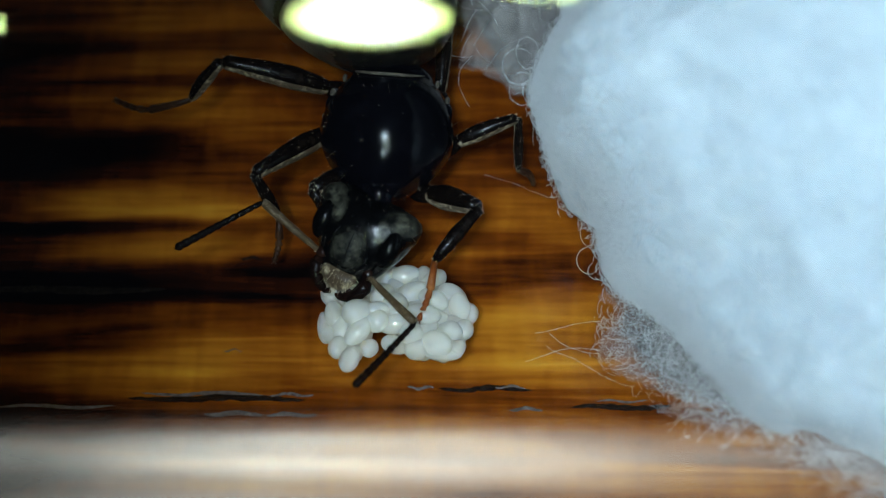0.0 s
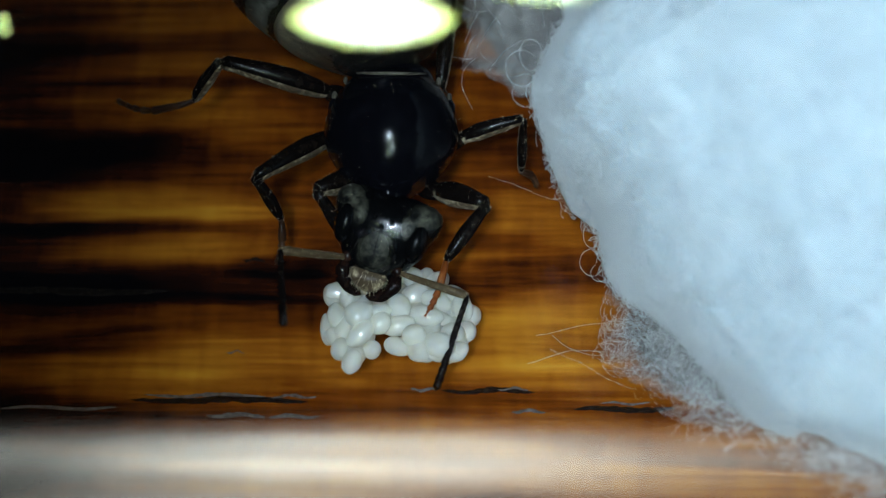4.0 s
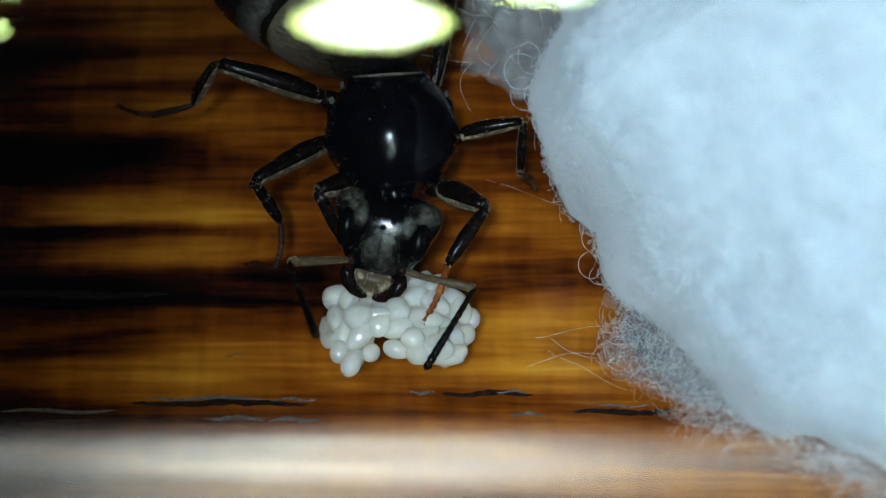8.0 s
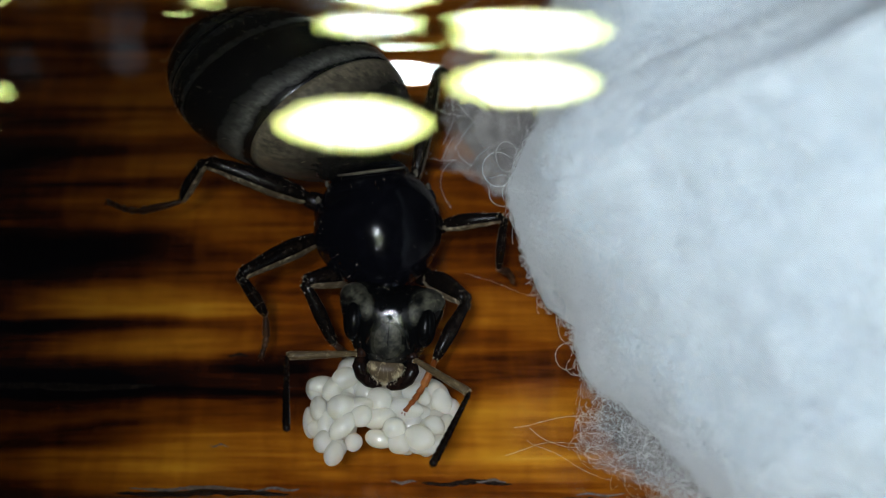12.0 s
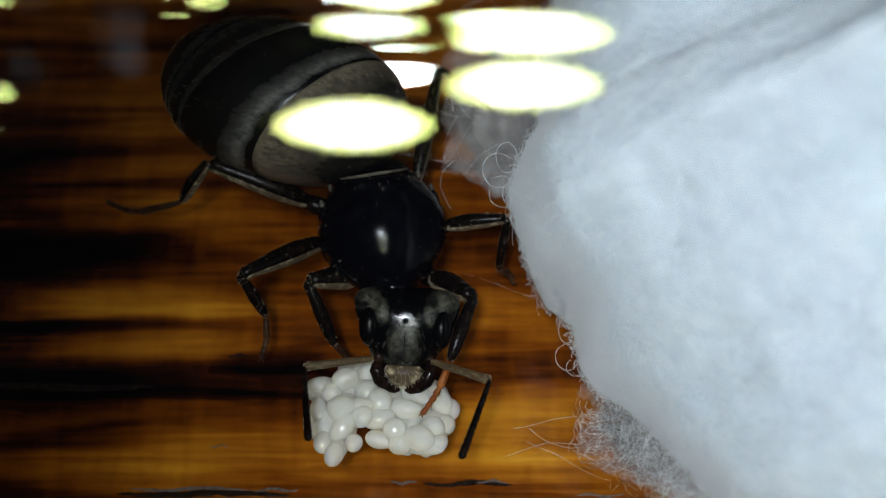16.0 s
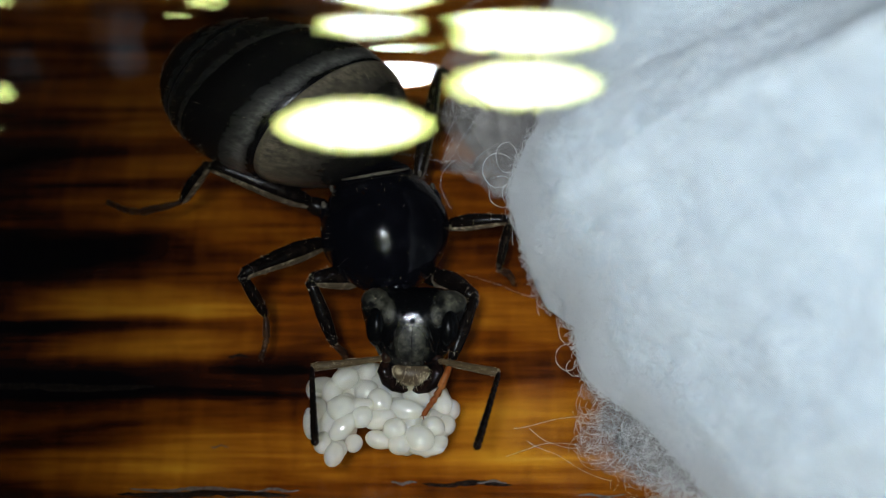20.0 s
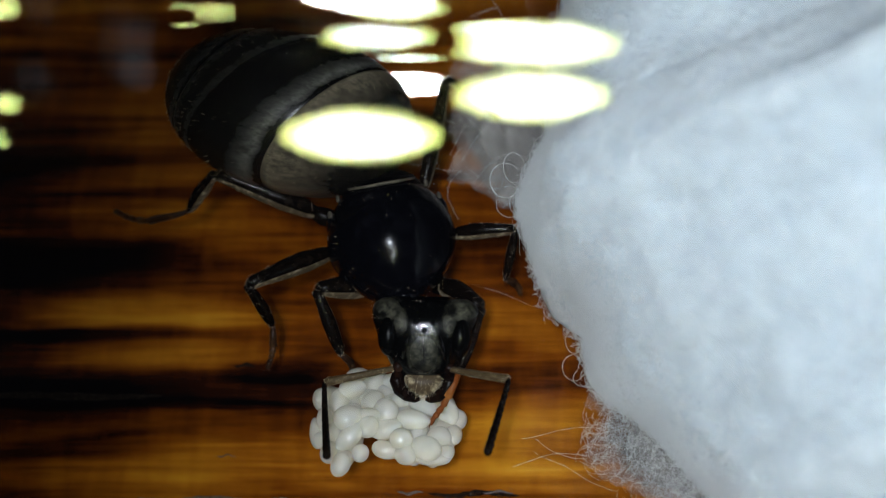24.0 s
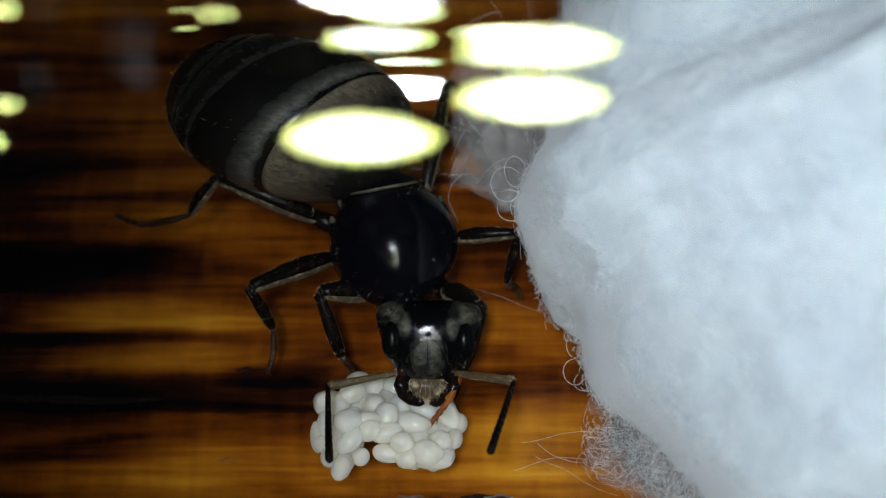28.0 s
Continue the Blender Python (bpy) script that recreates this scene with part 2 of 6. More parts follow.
def egg_material():
    """Soft wet egg: milky jelly in which light spreads, under a thin wet skin."""
    m, t, b = material("egg_shell", (0.8, 0.8, 0.76), 0.3)
    out = t.nodes["Material Output"]
    inf = t.nodes.new("ShaderNodeObjectInfo")
    r = ramp(t, inf.outputs["Random"], [(0.0, (0.90, 0.93, 0.88)), (0.5, (0.98, 0.95, 0.82)), (1.0, (0.96, 0.95, 0.86))])
    n = noise_of(t, coords(t), 1.6, 3, 0.5)
    t.links.new(mix_rgb(t, n.outputs[0], r.outputs[0], (0.97, 0.95, 0.83)), b.inputs["Base Color"])
    b.inputs["Specular IOR Level"].default_value = 0.2
    b.inputs["Subsurface Weight"].default_value = 1.0
    b.inputs["Subsurface Radius"].default_value = (1.0, 0.95, 0.85)
    b.inputs["Subsurface Scale"].default_value = 0.0003
    glow = add(t, "ShaderNodeBsdfTranslucent", Color=(0.97, 0.96, 0.88, 1))
    milk = t.nodes.new("ShaderNodeMixShader")
    milk.inputs[0].default_value = 0.45
    t.links.new(b.outputs[0], milk.inputs[1])
    t.links.new(glow.outputs[0], milk.inputs[2])
    clear = add(t, "ShaderNodeBsdfTransparent", Color=(0.99, 0.99, 0.97, 1))
    jelly = t.nodes.new("ShaderNodeMixShader")
    jelly.inputs[0].default_value = 0.34
    t.links.new(milk.outputs[0], jelly.inputs[1])
    t.links.new(clear.outputs[0], jelly.inputs[2])
    shine = add(t, "ShaderNodeBsdfGlossy", Color=(1, 1, 1, 1), Roughness=0.085)
    skin = t.nodes.new("ShaderNodeMixShader")
    skin.inputs[0].default_value = 0.11
    t.links.new(jelly.outputs[0], skin.inputs[1])
    t.links.new(shine.outputs[0], skin.inputs[2])
    t.links.new(skin.outputs[0], out.inputs[0])
    return m


def cotton_material(name, colour, share):
    m = bpy.data.materials.new(name)
    m.use_nodes = True
    t = m.node_tree
    t.nodes.clear()
    out = t.nodes.new("ShaderNodeOutputMaterial")
    v = coords(t)
    n = noise_of(t, v, 900, 6, 0.65)
    r = ramp(t, n.outputs[0], [(0.3, tuple(0.95 * c for c in colour)), (0.7, colour)])
    d = t.nodes.new("ShaderNodeBsdfDiffuse")
    tr = t.nodes.new("ShaderNodeBsdfTranslucent")
    t.links.new(r.outputs[0], d.inputs[0])
    t.links.new(r.outputs[0], tr.inputs[0])
    mx = t.nodes.new("ShaderNodeMixShader")
    mx.inputs[0].default_value = share
    t.links.new(d.outputs[0], mx.inputs[1])
    t.links.new(tr.outputs[0], mx.inputs[2])
    t.links.new(mx.outputs[0], out.inputs[0])
    return m


def wool_material():
    """Packed cotton: light wanders through it before it comes out again."""
    m, t, b = material("cotton_wool", (0.9, 0.94, 0.98), 1.0)
    n = noise_of(t, coords(t), 1500, 8, 0.72, 1.2)
    bump(t, b, n.outputs[0], 0.9, 0.00022)
    r = ramp(t, n.outputs[0], [(0.3, (0.64, 0.73, 0.80)), (0.7, (0.78, 0.87, 0.935))])
    puff = noise_of(t, coords(t), 420, 5, 0.6, 0.6)
    thin = ramp(t, puff.outputs[0], [(0.32, (0.86, 0.865, 0.87)), (0.62, (1, 1, 1))])
    t.links.new(mix_rgb(t, 1.0, r.outputs[0], thin.outputs[0], "MULTIPLY"), b.inputs["Base Color"])
    b.inputs["Specular IOR Level"].default_value = 0.0
    b.inputs["Subsurface Weight"].default_value = 1.0
    b.inputs["Subsurface Radius"].default_value = (1, 1, 1)
    b.inputs["Subsurface Scale"].default_value = 0.0006
    return m


def veil_material():
    """A film of loose cotton, thin enough to see the wood through its gaps."""
    m = bpy.data.materials.new("cotton_veil")
    m.use_nodes = True
    t = m.node_tree
    t.nodes.clear()
    out = t.nodes.new("ShaderNodeOutputMaterial")
    v = coords(t)
    n = noise_of(t, v, 1400, 6, 0.7, 0.8)
    k = ramp(t, n.outputs[0], [(0.36, (0.04, 0.04, 0.04)), (0.70, (0.19, 0.19, 0.19))])
    d = add(t, "ShaderNodeBsdfDiffuse", Color=(0.62, 0.60, 0.58, 1))
    clear = t.nodes.new("ShaderNodeBsdfTransparent")
    mx = t.nodes.new("ShaderNodeMixShader")
    t.links.new(k.outputs[0], mx.inputs[0])
    t.links.new(clear.outputs[0], mx.inputs[1])
    t.links.new(d.outputs[0], mx.inputs[2])
    t.links.new(mx.outputs[0], out.inputs[0])
    return m


def pale_film_material():
    m = bpy.data.materials.new("pale_film")
    m.use_nodes = True
    t = m.node_tree
    t.nodes.clear()
    out = t.nodes.new("ShaderNodeOutputMaterial")
    n = noise_of(t, coords(t), 1500, 5, 0.7, 0.5)
    k = ramp(t, n.outputs[0], [(0.40, (0, 0, 0)), (0.75, (0.11, 0.11, 0.11))])
    d = add(t, "ShaderNodeBsdfDiffuse", Color=(0.75, 0.76, 0.80, 1))
    clear = t.nodes.new("ShaderNodeBsdfTransparent")
    mx = t.nodes.new("ShaderNodeMixShader")
    t.links.new(k.outputs[0], mx.inputs[0])
    t.links.new(clear.outputs[0], mx.inputs[1])
    t.links.new(d.outputs[0], mx.inputs[2])
    t.links.new(mx.outputs[0], out.inputs[0])
    return m


PALE_FILM = pale_film_material()
WOOD = wood_material()
CRACK, _t, _b = material("wood_crack", (0.012, 0.008, 0.006), 0.6)
_n = noise_of(_t, coords(_t), 9000, 5, 0.7)
_t.links.new(ramp(_t, _n.outputs[0], [(0.45, (0.004, 0.002, 0.001)), (0.75, (0.025, 0.018, 0.014))]).outputs[0], _b.inputs["Base Color"])
_b.inputs["Specular IOR Level"].default_value = 0.05
# glint on the ridges beside the pores, put into a pale colour
GLINT, _t, _b = material("grain_ridge_glint", (0.2, 0.17, 0.15), 0.4)
_n = noise_of(_t, coords(_t), 7000, 6, 0.75)
_t.links.new(ramp(_t, _n.outputs[0], [(0.38, (0.03, 0.015, 0.006)), (0.70, (0.13, 0.105, 0.09))]).outputs[0], _b.inputs["Base Color"])
_b.inputs["Specular IOR Level"].default_value = 0.3
bump(_t, _b, _n.outputs[0], 0.6, 0.00003)
GLASS = glass_material("glass", 1.7)
GLASS_LOW = glass_material("glass_floor_face", 1.0)
GLASS_BACK = glass_material("glass_inner_face", 0.0)
LED = led_material()
GLARE = glare_material()
LED_DIM = bpy.data.materials.new("led_yellow")
LED_DIM.use_nodes = True
LED_DIM.node_tree.nodes["Principled BSDF"].inputs["Emission Color"].default_value = (0.75, 0.80, 0.25, 1)
LED_DIM.node_tree.nodes["Principled BSDF"].inputs["Emission Strength"].default_value = 22.0
HOUSING, _t, _b = material("led_housing", (0.03, 0.03, 0.03), 0.5)
BLACK = cuticle_material("cuticle_black", (0.0012, 0.0012, 0.002), (0.014, 0.014, 0.018), 0.15, 0.13)
BLACK.node_tree.nodes["Principled BSDF"].inputs["Specular IOR Level"].default_value = 0.13
HEADM = head_material()
BLOOM = cuticle_material("cuticle_bloom", (0.022, 0.020, 0.016), (0.17, 0.15, 0.115), 0.9, 0.42, 4200, 0.55)
FORE = plate_material("cuticle_gaster_front", [(0.0, (0, 0, 0)), (0.45, (0.04, 0.04, 0.04)), (0.66, (0.35, 0.35, 0.35)), (0.90, (0.6, 0.6, 0.6)), (1.0, (1, 1, 1))], (0.21, 0.18, 0.125))
GASTM = plate_material("cuticle_gaster", [(0.0, (0, 0, 0)), (0.11, (0, 0, 0)), (0.18, (0.7, 0.7, 0.7)), (0.27, (0.30, 0.30, 0.30)), (0.42, (0.01, 0.01, 0.01)), (1.0, (0, 0, 0))], (0.15, 0.15, 0.135))
TAILM = plate_material("cuticle_gaster_tip", [(0.0, (0, 0, 0)), (0.12, (0, 0, 0)), (0.2, (0.12, 0.12, 0.12)), (0.5, (0, 0, 0)), (1.0, (0.10, 0.10, 0.10))], (0.15, 0.15, 0.135))
LEGM = cuticle_material("cuticle_leg", (0.0025, 0.0016, 0.0012), (0.06, 0.04, 0.025), 0.10, 0.24, 4200)
TARSM = cuticle_material("cuticle_tarsus", (0.022, 0.010, 0.005), (0.10, 0.05, 0.02), 0.6, 0.4)
FOOTM = cuticle_material("cuticle_foot_red", (0.13, 0.035, 0.006), (0.36, 0.15, 0.04), 0.6, 0.35)
LEGP = cuticle_material("cuticle_leg_pale", (0.06, 0.045, 0.028), (0.46, 0.40, 0.28), 0.85, 0.45, 5200)
EYE = cuticle_material("compound_eye", (0.001, 0.001, 0.001), (0.012, 0.012, 0.012), 0.2, 0.2, 22000)
MANDM = cuticle_material("cuticle_mandible", (0.004, 0.002, 0.0015), (0.04, 0.016, 0.008), 0.35, 0.18)
ANTM = cuticle_material("cuticle_antenna", (0.050, 0.034, 0.017), (0.22, 0.17, 0.09), 0.5, 0.40, 14000)
PALE = cuticle_material("cuticle_clypeus", (0.05, 0.035, 0.02), (0.50, 0.42, 0.27), 0.8, 0.4, 5200)
HAIR, _t, _b = material("golden_hair", (0.58, 0.50, 0.34), 0.5)
EGG = egg_material()
COTTON = wool_material()
FIBRE = cotton_material("cotton_fibre", (0.95, 0.975, 0.99), 0.50)
VEIL = veil_material()


# ---- mesh helpers: millimetres in, one mesh object out ----
def mesh_of(name, verts, faces, mat, smooth=True):
    me = bpy.data.meshes.new(name)
    me.from_pydata([tuple(c * MM for c in v) for v in verts], [], faces)
    for m in (mat if isinstance(mat, (list, tuple)) else [mat]):
        me.materials.append(m)
    if smooth:
        me.polygons.foreach_set("use_smooth", [True] * len(me.polygons))
    me.update()
    return me


def part(name, me, parent, label="", m=None):
    ob = new(name, me)
    ob.parent = parent
    if m is not None:
        ob.matrix_basis = m
    if label:
        tagged(ob, label)
    return ob


def loft(rings, close_ends=True):
    """Verts and faces of a skin over rings of equal count."""
    n = len(rings[0])
    verts = [tuple(p) for r in rings for p in r]
    faces = []
    for i in range(len(rings) - 1):
        for j in range(n):
            k = (j + 1) % n
            faces.append((i * n + j, i * n + k, (i + 1) * n + k, (i + 1) * n + j))
    if close_ends:
        faces.append(tuple(reversed(range(n))))
        faces.append(tuple(range((len(rings) - 1) * n, len(rings) * n)))
    return verts, faces


def limb(points, radii, sides=12):
    """A skin round a polyline, with a radius at each point; ends are rounded by the radii."""
    pts = [Vector(p) for p in points]
    rings = []
    side = None
    for i, p in enumerate(pts):
        d = (pts[min(i + 1, len(pts) - 1)] - pts[max(i - 1, 0)]).normalized()
        if side is None:
            side = d.orthogonal().normalized()
        side = (side - d * side.dot(d)).normalized()
        up = d.cross(side)
        rings.append([p + radii[i] * (math.cos(a) * side + math.sin(a) * up)
                      for a in (2 * math.pi * j / sides for j in range(sides))])
    return loft(rings)


def bone_skin(length, profile, bend=0.0, sides=14, flat=1.0, fat=1.0, sway=0.0):
    """A limb along +x: profile holds (share of length, radius); bend bows it up in the middle."""
    rings = []
    for s, r in profile:
        r *= fat
        z = bend * 4 * s * (1 - s)
        rings.append([(s * length, sway * math.sin(math.pi * s) + r * math.cos(a) * flat, z + r * math.sin(a))
                      for a in (2 * math.pi * j / sides for j in range(sides))])
    return loft(rings)


def blob(a, b, c, nu=32, nv=20, shape=None):
    """A closed rounded body with half axes a, b, c, its poles on x; shape(u, v3) may bend each point."""
    verts, faces = [], []
    for i in range(nv + 1):
        th = math.pi * i / nv
        for j in range(nu):
            ph = 2 * math.pi * j / nu
            p = Vector((-math.cos(th), math.sin(th) * math.cos(ph), math.sin(th) * math.sin(ph)))
            q = Vector((p.x * a, p.y * b, p.z * c))
            if shape:
                q = shape(p, q)
            verts.append(tuple(q))
    for i in range(nv):
        for j in range(nu):
            k = (j + 1) % nu
            faces.append((i * nu + j, (i + 1) * nu + j, (i + 1) * nu + k, i * nu + k))
    return verts, faces


def hairs_on(verts, faces, count, length, thick, rng, lean=(0, 0, 0), keep=None):
    """Short tapered hairs standing on a skin, as one mesh."""
    hv, hf = [], []
    vs = [Vector(v) for v in verts]
    for _ in range(count):
        f = faces[rng.randrange(len(faces))]
        w = [rng.random() for _ in f]
        s = sum(w)
        p = sum((vs[i] * (wi / s) for i, wi in zip(f, w)), Vector())
        if keep and not keep(p):
            continue
        nrm = (vs[f[1]] - vs[f[0]]).cross(vs[f[2]] - vs[f[0]])
        if nrm.length < 1e-9:
            continue
        nrm.normalize()
        if nrm.dot(p) < 0:
            nrm = -nrm
        d = (nrm + Vector(lean) + Vector((rng.uniform(-.35, .35), rng.uniform(-.35, .35), rng.uniform(-.35, .35)))).normalized()
        L = length * rng.uniform(0.6, 1.3)
        side = d.orthogonal().normalized() * thick
        up = d.cross(side)
        i0 = len(hv)
        for q in (side, -0.5 * side + 0.87 * up, -0.5 * side - 0.87 * up):
            hv.append(tuple(p + q))
        hv.append(tuple(p + d * L))
        hf += [(i0, i0 + 1, i0 + 3), (i0 + 1, i0 + 2, i0 + 3), (i0 + 2, i0, i0 + 3)]
    return hv, hf


# ---- the board under the tube ----
def build_table():
    table = tagged(new("tabletop"), "dark varnished wooden tabletop with streaky grain", "tabletop", kind="structure")
    table.location = (0, 0, WOOD_Z * MM)
    bm = bmesh.new()
    bmesh.ops.create_cube(bm, size=1)
    for v in bm.verts:
        v.co = Vector((v.co.x * 0.5, v.co.y * 0.4, v.co.z * 0.02 - 0.01))
    bmesh.ops.bevel(bm, geom=bm.edges[:], offset=0.001, segments=2, affect="EDGES")
    me = bpy.data.meshes.new("board")
    bm.to_mesh(me)
    bm.free()
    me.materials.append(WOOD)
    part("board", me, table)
    rng = random.Random(4)
    # open pores in the grain: dark slivers, and beside them ridges whose glint is a pale colour
    for x, y, half, wide, ridge in PORES:
        n = 26
        up, lo = [], []
        for i in range(n + 1):
            q = -1 + 2 * i / n
            w = wide * (1 - q * q) ** 0.5
            bow = 0.03 * math.sin(4 * q + x)
            up.append((x + q * half, y + bow + w * (0.55 + 0.45 * noise.noise(Vector((7 * q * half, y, 1)))) + 0.003, 0.020 if ridge else 0.012))
            lo.append((x + q * half, y + bow - w * (0.55 + 0.45 * noise.noise(Vector((7 * q * half, y, 5)))) - 0.003, 0.012))
        faces = [(i, i + 1, n + 2 + i, n + 1 + i) for i in range(n)]
        if ridge:
            part("grain_ridge_glint", mesh_of("grain_ridge_glint", lo + up, faces, GLINT), table)
        else:
            part("wood_pore", mesh_of("wood_pore", lo + up, faces, CRACK), table)
    return table


# pores and ridges: middle, half length, half width, and whether it is a pale ridge
PORES = [(-9.34, -4.88, 1.34, 0.069, 1), (-5.64, -4.67, 2.06, 0.151, 0), (-5.97, -4.56, 1.41, 0.069, 1), (-3.91, -4.58, 0.52, 0.055, 1),
         (-5.22, -5.04, 0.68, 0.095, 1), (-3.88, -5.06, 0.58, 0.082, 1), (-0.93, -4.40, 0.31, 0.055, 1), (0.56, -4.42, 1.08, 0.110, 0),
         (1.14, -4.37, 0.36, 0.041, 1), (1.49, -4.91, 0.39, 0.068, 1), (3.69, -4.85, 1.16, 0.123, 0), (3.70, -4.71, 0.58, 0.041, 1),
         (-5.35, -3.48, 0.21, 0.028, 1), (-9.36, -1.94, 2.31, 0.163, 0), (-5.07, -1.09, 0.27, 0.076, 0)]


# ---- the test tube ----
def build_tube():
    tube = tagged(new("test_tube"), "clear glass test tube lying on the wooden tabletop", "test tube")
    tube.location = (0, 0, WOOD_Z * MM)
    n, x0, x1 = 128, -70.0, 80.0
    verts, faces, kinds = [], [], []
    xs = [x0 + (x1 - x0) * i / 6 for i in range(7)]
    for r in (RO, RI):
        for x in xs:
            for j in range(n):
                a = 2 * math.pi * j / n
                verts.append((x, r * math.cos(a), RO + r * math.sin(a)))
    for s in range(2):
        for i in range(len(xs) - 1):
            for j in range(n):
                k = (j + 1) % n
                b = s * len(xs) * n
                f = (b + i * n + j, b + (i + 1) * n + j, b + (i + 1) * n + k, b + i * n + k)
                faces.append(f if s else tuple(reversed(f)))
                top = math.sin(2 * math.pi * (j + 0.5) / n) > 0
                far = math.cos(2 * math.pi * (j + 0.5) / n) > 0.35
                kinds.append(0 if top and not s else 2 if s and far and not top else 1)
    # rim of the open end
    b = len(xs) * n
    for i in (len(xs) - 1,):
        for j in range(n):
            k = (j + 1) % n
            faces.append((i * n + j, i * n + k, b + i * n + k, b + i * n + j))
            kinds.append(0)
    me = mesh_of("glass_wall", verts, faces, [GLASS, GLASS_BACK, GLASS_LOW])
    me.polygons.foreach_set("material_index", kinds)
    wall = part("glass_wall", me, tube)
    wall.visible_shadow = False
    # faint whitish patches on the glass
    rng = random.Random(21)
    for x, y, long, wide in PALE_PATCHES:
        sv, sf = [], []
        n, turn = 14, rng.uniform(-0.5, 0.5)
        sv.append((0.0, 0.0))
        for j in range(n):
            a = 2 * math.pi * j / n
            k = rng.uniform(0.6, 1.15)
            u, w = wide * k * math.cos(a), long * k * math.sin(a)
            sv.append((u * math.cos(turn) - w * math.sin(turn), u * math.sin(turn) + w * math.cos(turn)))
            sf.append((0, 1 + j, 1 + (j + 1) % n))
        sv = [(x + u, y + w, RO + math.sqrt((RO + 0.02) ** 2 - (y + w) ** 2)) for u, w in sv]
        pale_patch = part("pale_patch", mesh_of("pale_patch", sv, sf, PALE_FILM), tube, "faint whitish patch on the glass")
        pale_patch.visible_shadow = False
    # the rounded closed end
    dome = []
    for i in range(13):
        a = math.pi / 2 * i / 12
        dome.append([(x0 - RO * math.sin(a), max(RO * math.cos(a), 0.02) * math.cos(2 * math.pi * j / 48),
                      RO + max(RO * math.cos(a), 0.02) * math.sin(2 * math.pi * j / 48)) for j in range(48)])
    v, f = loft(dome, False)
    end = part("rounded_end", mesh_of("rounded_end", v, f, GLASS), tube)
    end.visible_shadow = False
    return tube


PALE_PATCHES = [(-4.19, -6.57, 0.14, 0.08), (-3.44, -6.73, 0.17, 0.06), (-3.21, -6.75, 0.14, 0.05), (-3.22, -7.02, 0.11, 0.08), (-3.41, -6.99, 0.04, 0.04), (-4.30, -7.09, 0.13, 0.05), (-4.10, -7.17, 0.06, 0.09)]


# ---- diode lamp over the tube: a small board on a bent arm ----
# middle of each diode, its width and height, and whether it is one of the dim yellow ones
DIODES = [(-4.0, -43.9, 47.2, 7.29, 6.86, 0), (3.5, -39.9, 50.7, 6.98, 6.02, 0), (3.8, -34.9, 55.2, 7.15, 5.37, 0), (-3.3, -30.6, 58.9, 6.3, 4.6, 0),
          (-3.2, -34.2, 55.7, 5.1, 2.6, 0),
          (-10.4, -31.8, 57.9, 1.9, 1.1, 1), (-19.8, -31.5, 58.1, 1.7, 1.9, 1), (-19.7, -40.7, 50.0, 1.6, 1.7, 1), (-20.2, -44.4, 46.8, 0.6, 2.2, 1)]


def build_lamp():
    lamp = tagged(new("diode_lamp"), "small lamp board with round white diodes on a bent arm", "lamp")
    lamp.location = (-60 * MM, -75 * MM, WOOD_Z * MM)
    base = Vector((-60, -75, WOOD_Z))
    d0 = Vector((0.0, -0.66, 0.75)).normalized()
    middle = Vector((0, -7, 18.4)) + d0 * 46
    turn = (-d0).to_track_quat("X", "Z").to_matrix().to_4x4()
    r = 2.75
    v, f = blob(0.6, r * 1.25, r * 1.12, 48, 14, lambda p, q: Vector((q.x, q.y, q.z * abs(p.z / max(1e-6, math.hypot(p.y, p.z))) ** 0.35)))
    dome = mesh_of("diode", v, f, LED)
    dim = mesh_of("diode", v, f, LED_DIM)
    cup = []
    for x, rr in ((-0.9, r * 0.6), (-0.9, r * 1.1), (-0.1, r * 1.12), (-0.3, r * 1.0), (-0.4, r * 0.98)):
        cup.append([(x, rr * math.cos(a), rr * math.sin(a)) for a in (2 * math.pi * j / 32 for j in range(32))])
    cv, cf = loft(cup)
    cup_me = mesh_of("housing", cv, cf, HOUSING)
    for x, y, z, wide, high, weak in DIODES:
        m = Matrix.Translation((Vector((x, y, z)) - base) * MM) @ turn @ Matrix.Diagonal((min(1.0, wide / 6.9), wide / (2.5 * r), high / (2.24 * r), 1))
        diode = part("diode", dim if weak else dome, lamp, "small yellow diode" if weak else "round white diode with a yellow rim", m)
        part("housing", cup_me, diode)
    # the board behind them
    bm = bmesh.new()
    bmesh.ops.create_cube(bm, size=1)
    for vert in bm.verts:
        vert.co = Vector((vert.co.x * 0.002, vert.co.y * 0.030, vert.co.z * 0.030))
    bmesh.ops.bevel(bm, geom=bm.edges[:], offset=0.0005, segments=2, affect="EDGES")
    me = bpy.data.meshes.new("board")
    bm.to_mesh(me)
    bm.free()
    me.materials.append(HOUSING)
    part("board", me, lamp, "", Matrix.Translation((middle + d0 * 1.9 + Vector((-6, 0, 0)) - base) * MM) @ turn)
    top = middle + d0 * 2.9 - base
    pts = [Vector((0, 0, 4)), Vector((0, 0, 40)), Vector((4, -2, 62)), Vector((20, 4, 78)), Vector((44, 16, 74)), top]
    av, af = limb(pts, [1.6] * len(pts), 14)
    part("arm", mesh_of("arm", av, af, HOUSING), lamp)
    ring = [[(rr * math.cos(a), rr * math.sin(a), z) for a in (2 * math.pi * j / 40 for j in range(40))]
            for z, rr in ((0, 17.5), (0.6, 18), (4, 17.5), (5, 16), (5.2, 3))]
    fv, ff = loft(ring)
    part("foot", mesh_of("foot", fv, ff, HOUSING), lamp)


